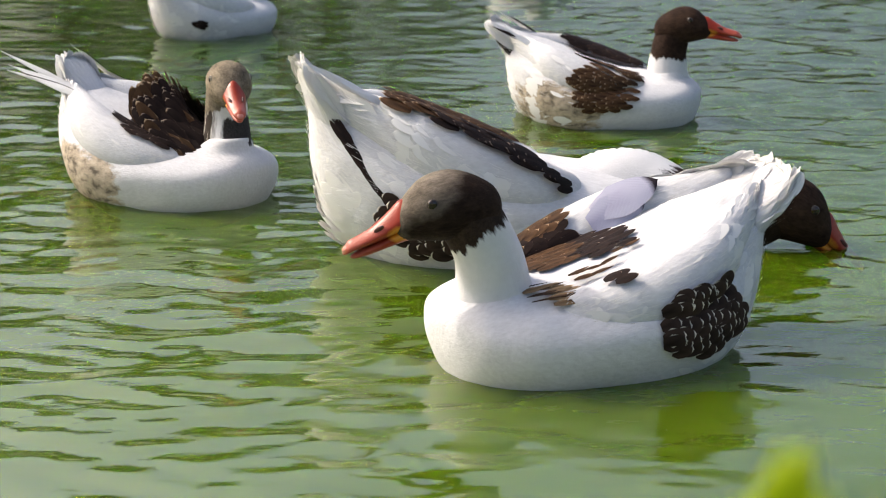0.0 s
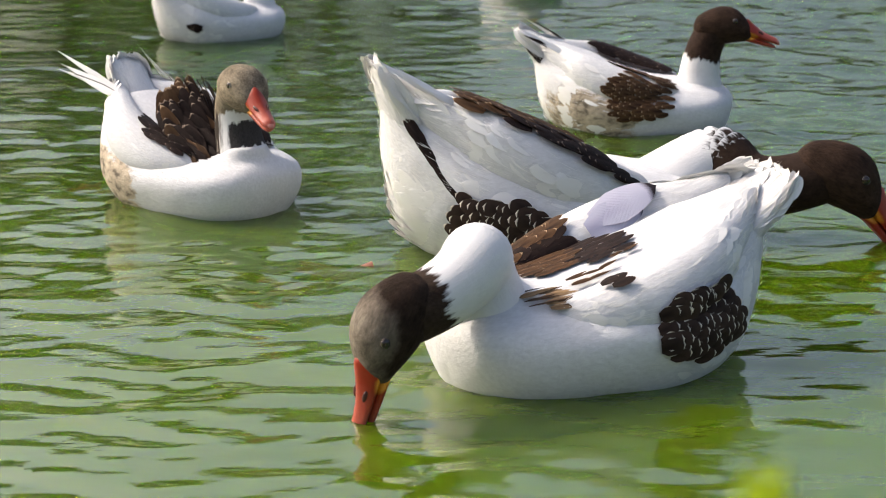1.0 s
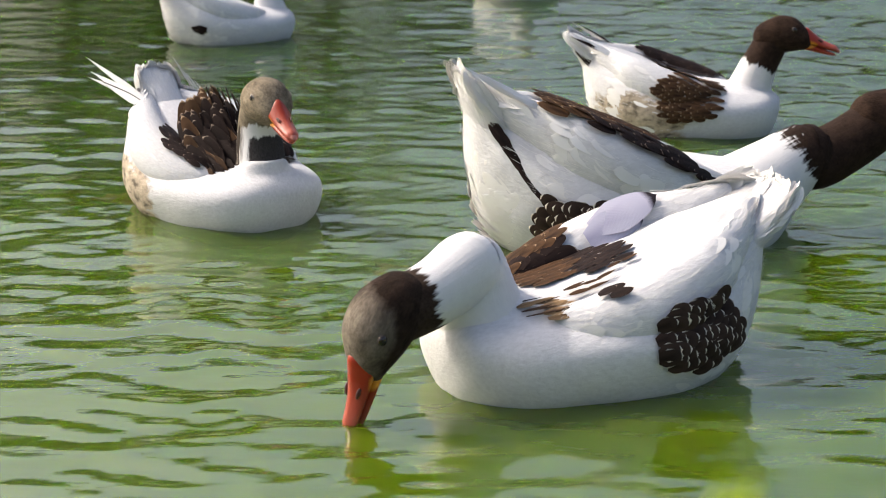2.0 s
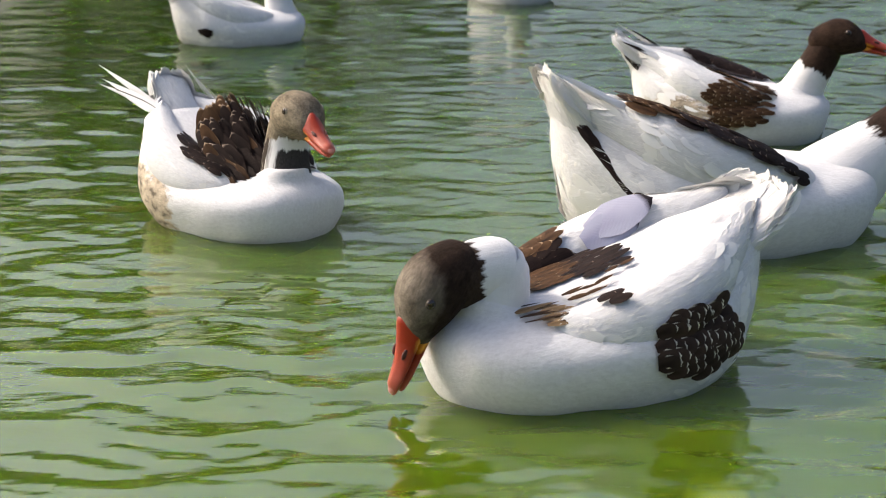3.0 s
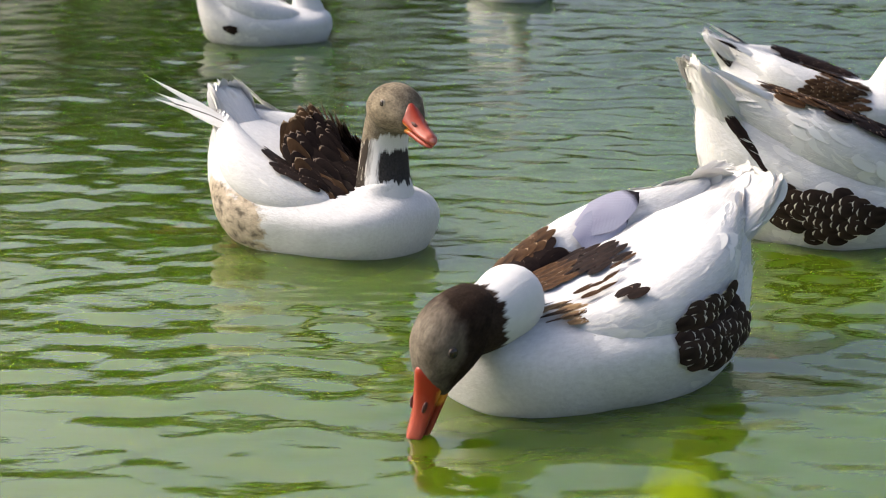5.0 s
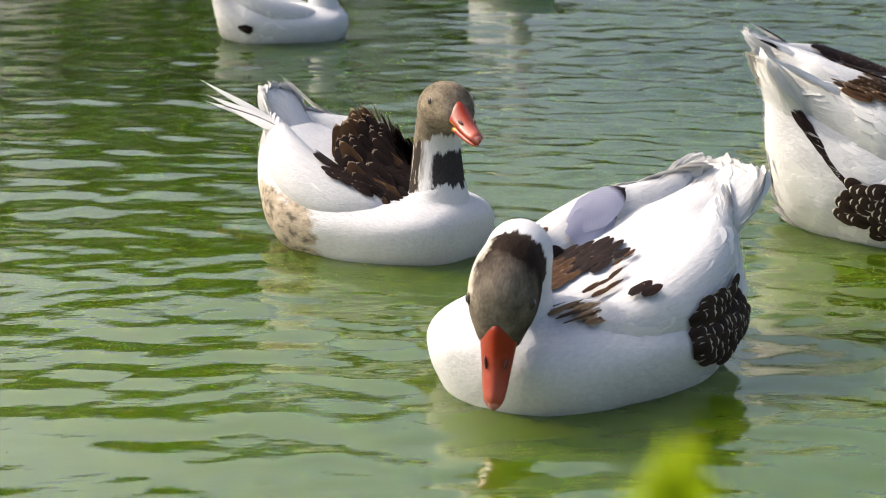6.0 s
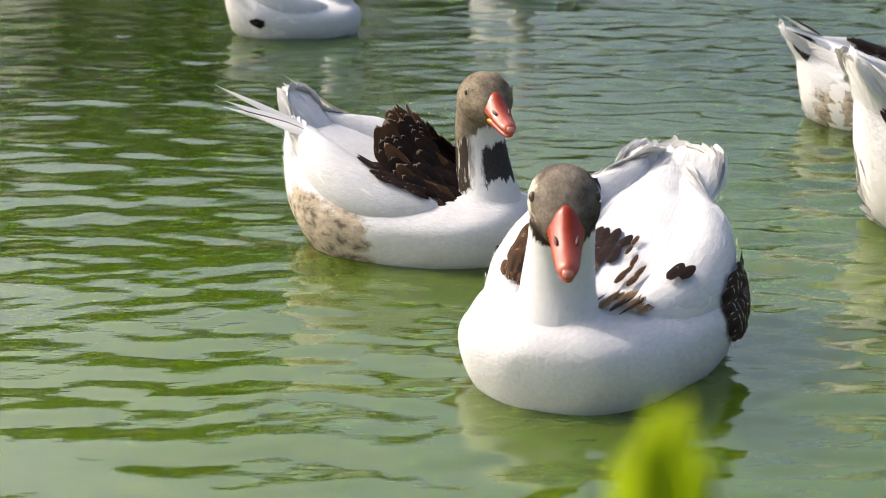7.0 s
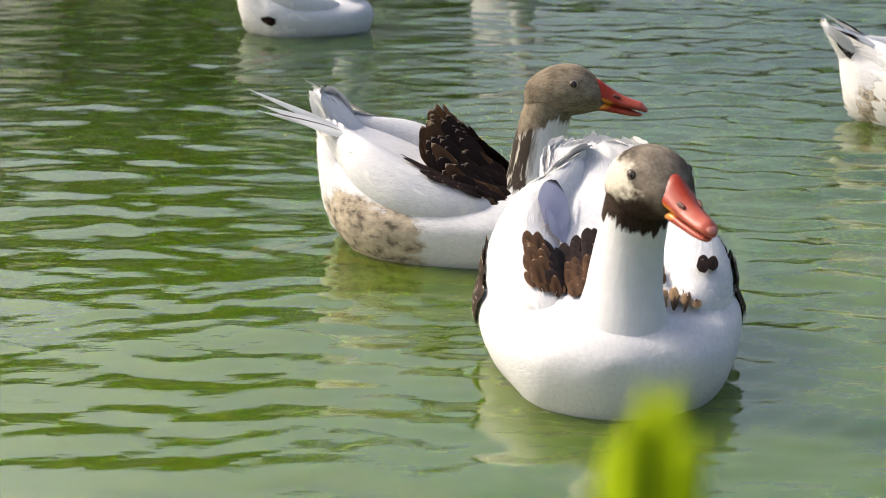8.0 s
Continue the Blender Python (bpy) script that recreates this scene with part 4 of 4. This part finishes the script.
NEAR_ROWS = [
    (0, 0.213, 2.156, 207), (0.5, 0.217, 2.138, 206), (1, 0.216, 2.145, 206.5), (1.5, 0.22, 2.142, 205.5),
    (3, 0.217, 2.125, 207), (3.5, 0.224, 2.132, 207.8), (4, 0.232, 2.122, 210), (4.5, 0.228, 2.117, 212.5),
    (6, 0.224, 2.106, 224), (6.5, 0.229, 2.104, 232.5), (7, 0.24, 2.1, 243), (7.5, 0.242, 2.089, 256),
    (8, 0.245, 2.082, 269)]
NEAR_HEAD = [
    (0, 0.227, -0.001, 0.226, -18, 10), (0.3, 0.248, -0.001, 0.213, -15, 22), (0.5, 0.263, -0.001, 0.169, -11, 36), (0.6, 0.281, 0.011, 0.148, -8, 43),
    (0.8, 0.314, 0.047, 0.118, 0, 55), (1, 0.341, 0.077, 0.118, 3, 58), (1.3, 0.364, 0.097, 0.114, 6, 57), (1.5, 0.368, 0.093, 0.113, 8, 55),
    (1.7, 0.367, 0.079, 0.113, 9, 54), (2.2, 0.306, 0.029, 0.133, 12, 56), (2.8, 0.224, -0.003, 0.172, 7, 54), (3, 0.238, 0.004, 0.15, 4, 52),
    (3.3, 0.206, 0.006, 0.142, 6, 58), (3.5, 0.234, -0.001, 0.162, 6, 52), (4, 0.213, -0.001, 0.204, 14, 37), (4.5, 0.222, -0.001, 0.159, 4, 53),
    (4.7, 0.284, 0.06, 0.124, 3, 51), (5.3, 0.262, 0.05, 0.122, 0, 54), (5.8, 0.232, 0.035, 0.139, -9, 56), (6, 0.233, 0.058, 0.172, 32, 54),
    (6.1, 0.212, 0.025, 0.148, -8, 26), (6.2, 0.206, 0.019, 0.156, -43, 9), (6.3, 0.219, 0.015, 0.178, 18, 44), (6.4, 0.229, 0.035, 0.21, 38, 38),
    (6.5, 0.216, 0.037, 0.222, 35, 32), (7, 0.189, 0.02, 0.253, 25, 9), (7.5, 0.175, 0.02, 0.266, 28, 3), (8, 0.17, 0.026, 0.276, 24, -2)]
build_goose("white goose with a brown head and scalloped dark flank patches", 1.01, HEAD_MID,
            NECK_MID,
            [((-0.044, 0.155, 0.080, 0.068, 0.060, 0.047), SCALLOP), ((-0.044, -0.155, 0.080, 0.068, 0.060, 0.047), SCALLOP),
             ((0.014, -0.020, 0.140, 0.040, 0.044, 0.040), DARK), ((0.078, -0.052, 0.128, 0.042, 0.060, 0.040), BROWN)],
            NEAR_ROWS, NEAR_HEAD, 11, wing_raise=(0.0, 0.016), tail_wide=1.25, primaries=(WHITE_FEATHER, 0, 0.05),
            marks=((TAN, "long", (0.148, 0.046, 0.124), (0.128, 0.094, 0.112), 9, 0.044, 0.013, 0.005), (BROWN, "long", (0.150, 0.048, 0.124), (0.126, 0.100, 0.110), 14, 0.046, 0.0055, 0.006),
                   (DARK, "long", (0.146, 0.050, 0.124), (0.128, 0.096, 0.111), 7, 0.040, 0.0045, 0.006), (BROWN, "long", (0.088, 0.050, 0.126), (0.036, 0.050, 0.133), 12, 0.030, 0.0075, 0.010),
                   (BROWN, "long", (0.000, 0.026, 0.143), (-0.020, 0.022, 0.146), 4, 0.024, 0.007, 0.004)),
            patches=((DARK, "round", -1, (0.100, 0.058, 0.090), (0.030, 0.060, 0.150), 26, 0.040, 0.026, 0.022), (BROWN, "round", -1, (0.090, 0.085, 0.115), (0.040, 0.095, 0.145), 22, 0.040, 0.018, 0.014),
                     (DARK, "round", 1, (0.060, 0.109, 0.130), (0.054, 0.115, 0.130), 3, 0.030, 0.016, 0.002), (BLUE_GREY, "round", -1, (-0.020, 0.068, 0.160), (-0.034, 0.074, 0.162), 2, 0.095, 0.056, 0.0)),
            foot_at=((-0.235, 0.075, -0.036), (-0.16, -0.05, -0.08)))

GREY_ROWS = [
    (0, -0.528, 3.055, -31), (0.5, -0.495, 3.068, -39.5), (1, -0.461, 3.054, -45.7), (1.5, -0.432, 3.034, -50),
    (3, -0.364, 2.945, -48.5), (3.5, -0.341, 2.92, -43.3), (4, -0.297, 2.878, -38.8), (4.5, -0.246, 2.828, -38),
    (6, -0.104, 2.741, -40), (6.5, -0.07, 2.705, -34.8), (7, -0.035, 2.664, -29.5), (7.5, -0.003, 2.66, -25),
    (8, 0.032, 2.64, -22)]
GREY_HEAD = [
    (0, 0.172, -0.002, 0.237, -43, 5), (0.5, 0.164, -0.01, 0.249, -30, 7), (1, 0.171, -0.006, 0.245, -15, 10), (1.5, 0.174, -0.004, 0.249, -14, 8),
    (3, 0.187, 0.011, 0.231, -10, 7), (3.5, 0.201, 0.023, 0.248, -16, 7), (4, 0.181, 0.003, 0.257, -20, 1), (4.5, 0.186, 0.007, 0.258, -20, 3),
    (6, 0.178, 0.001, 0.269, -27, 1), (6.5, 0.171, -0.004, 0.276, -42, -4), (7, 0.16, -0.01, 0.278, -44, -1), (7.5, 0.184, 0.004, 0.278, 23, -2),
    (8, 0.204, 0.011, 0.287, 9, -2)]
build_goose("white goose with grey-tan head, charcoal collar and dark brown back", 0.93, HEAD_GREY,
            NECK_GREY,
            [((-0.085, -0.150, 0.055, 0.135, 0.080, 0.085), TAN), ((-0.085, 0.150, 0.055, 0.135, 0.080, 0.085), TAN),
             ((0.055, -0.070, 0.140, 0.075, 0.055, 0.040), DARK),
             ((0.055, 0.070, 0.140, 0.085, 0.060, 0.050), DARK)],
            GREY_ROWS, GREY_HEAD, 23, body_mat=TAN_DOWN, wing_raise=(0.012, 0.012), primaries=(WHITE_FEATHER, 8, 0.125), primary_rise=-0.06, tail_up=1.25, tail_band=DARK, crest=(BROWN, DARK), flare=1.0, tail_wide=0.72,
            foot_at=((-0.20, 0.05, -0.07), (-0.30, -0.05, -0.038)))

FEEDING_ROWS = [
    (0, 0.053, 2.706, 15.0), (0.5, 0.120, 2.726, 14.4), (1, 0.173, 2.743, 14.8), (1.5, 0.241, 2.775, 14.5), (3, 0.485, 2.835, 13.5),
    (3.5, 0.553, 2.890, 15.0), (4, 0.623, 2.915, 15.0), (4.5, 0.692, 2.905, 13.5), (6, 0.874, 2.850, 5.8), (6.5, 0.944, 2.811, 3.0),
    (7, 1.017, 2.785, 2.3), (8, 1.163, 2.760, 1.0)]
FEEDING_HEAD = [
    (0, 0.400, -0.150, 0.078, -12, 24), (0.5, 0.390, -0.140, 0.106, -22, 25), (1, 0.400, -0.110, 0.118, -20, 32), (1.5, 0.470, 0, 0.110, -8, 40),
    (2.2, 0.400, 0, 0.190, 0, 18), (3, 0.400, 0, 0.238, 0, 6), (4.5, 0.370, 0, 0.245, 0, 6), (8, 0.300, 0, 0.250, 0, 8)]
build_goose("white goose with dark brown head and neck, feeding", 1.20, HEAD_DARK,
            NECK_FEEDING,
            [((-0.095, -0.150, 0.054, 0.075, 0.060, 0.036), SCALLOP), ((-0.100, 0.150, 0.028, 0.085, 0.060, 0.042), SCALLOP),
             ((0.0, 0.080, 0.160, 0.090, 0.05, 0.04), BROWN)],
            FEEDING_ROWS, FEEDING_HEAD, 37,
            patches=((BROWN, "round", -1, (-0.125, 0.098, 0.200), (-0.050, 0.118, 0.182), 30, 0.042, 0.017, 0.009), (DARK, "round", -1, (-0.070, 0.118, 0.184), (0.050, 0.132, 0.128), 60, 0.042, 0.017, 0.010),
                     (DARK, "round", -1, (0.050, 0.132, 0.124), (0.092, 0.128, 0.098), 14, 0.036, 0.013, 0.004)),
            primaries=(WHITE_FEATHER, 4, 0.07), tail_up=1.0, pitch_rows=((0, 3), (1.5, 3), (3, 0), (8, 0)),
            primary_rise=0.22, flare=0.4, streaks=((DARK, (-0.206, -0.076, 0.160), (-0.150, -0.134, 0.076), -1),), foot_at=((-0.30, -0.06, -0.045), (-0.28, 0.05, -0.06)), wing_raise=(0.01, 0.022))

SWIMMING_ROWS = [
    (0, 0.364, 3.764, -13.0), (0.5, 0.390, 3.755, -11.0), (1, 0.436, 3.740, -10.0), (1.5, 0.496, 3.765, -10.0), (3, 0.668, 3.748, -10.0),
    (3.5, 0.725, 3.741, -9.7), (4, 0.780, 3.740, -9.0), (4.5, 0.833, 3.745, -7.8), (6, 0.966, 3.706, -7.4), (6.5, 1.004, 3.695, -7.4),
    (7, 1.041, 3.672, -7.5), (7.5, 1.086, 3.662, -7.5), (8, 1.138, 3.665, -7.5)]
SWIMMING_HEAD = [
    (0, 0.190, 0, 0.233, -2, -4), (0.5, 0.198, 0, 0.239, 1, 1), (1, 0.210, 0, 0.250, 8, 5), (1.5, 0.230, 0, 0.238, 8, 5),
    (3, 0.250, 0, 0.238, 0, 0), (3.5, 0.252, 0, 0.238, 3, 4), (8, 0.235, 0, 0.238, 0, 2)]
build_goose("white goose with brown head and brown wings, swimming", 0.93, HEAD_DARK,
            NECK_SWIMMING,
            [((0.045, -0.130, 0.100, 0.075, 0.060, 0.055), BROWN), ((0.045, 0.130, 0.100, 0.075, 0.060, 0.055), BROWN),
             ((0.010, 0.070, 0.165, 0.100, 0.060, 0.045), DARK), ((0.040, -0.070, 0.150, 0.075, 0.040, 0.030), BROWN),
             ((-0.060, -0.155, 0.045, 0.060, 0.060, 0.032), TAN)],
            SWIMMING_ROWS, SWIMMING_HEAD, 41, body_mat=TAN_DOWN, primaries=(WHITE_FEATHER, 4, 0.08), tail_band=DARK, step=0.2)

build_goose("plain white goose with a small dark flank spot", 0.86, WHITE_DOWN, NECK_WHITE,
            [((-0.125, -0.140, 0.050, 0.020, 0.05, 0.016), DARK)],
            [(0, -0.710, 5.08, 40), (1, -0.692, 5.13, 27), (1.5, -0.675, 5.14, 24), (3, -0.628, 5.17, 16), (4, -0.588, 5.19, 14),
             (4.5, -0.561, 5.16, 13), (6, -0.481, 5.10, 12), (7, -0.437, 5.06, 11), (8, -0.398, 5.05, 10)],
            [(0, 0.19, 0, 0.27, 0, 8), (8, 0.19, 0, 0.27, 0, 8)], 53, step=0.25)
build_goose("plain white goose far out, breast on", 0.95, WHITE_DOWN, NECK_WHITE, [],
            [(0, 0.335, 6.32, -82), (3, 0.275, 6.30, -82), (8, 0.295, 6.26, -82)],
            [(0, 0.19, 0, 0.28, 0, 8), (8, 0.19, 0, 0.28, 0, 8)], 59, step=0.25)

rng = random.Random(5)
for tuft_x, tall, half, count in ((0.0650, 0.335, 0.0055, 9), (-0.002, 0.305, 0.014, 6)):
    blades = []
    for i in range(count):
        off = (2 * i / (count - 1) - 1) * half
        blades.append((off + rng.uniform(-0.001, 0.001), off * 0.4, rng.uniform(-0.004, 0.004), tall - 0.012 * abs(off / half) ** 1.5 - rng.uniform(0, 0.006), rng.uniform(0.0035, 0.0075), rng.uniform(-0.5, 0.5)))
    build_grass_tuft(tuft_x, 0.29, blades)
motions()
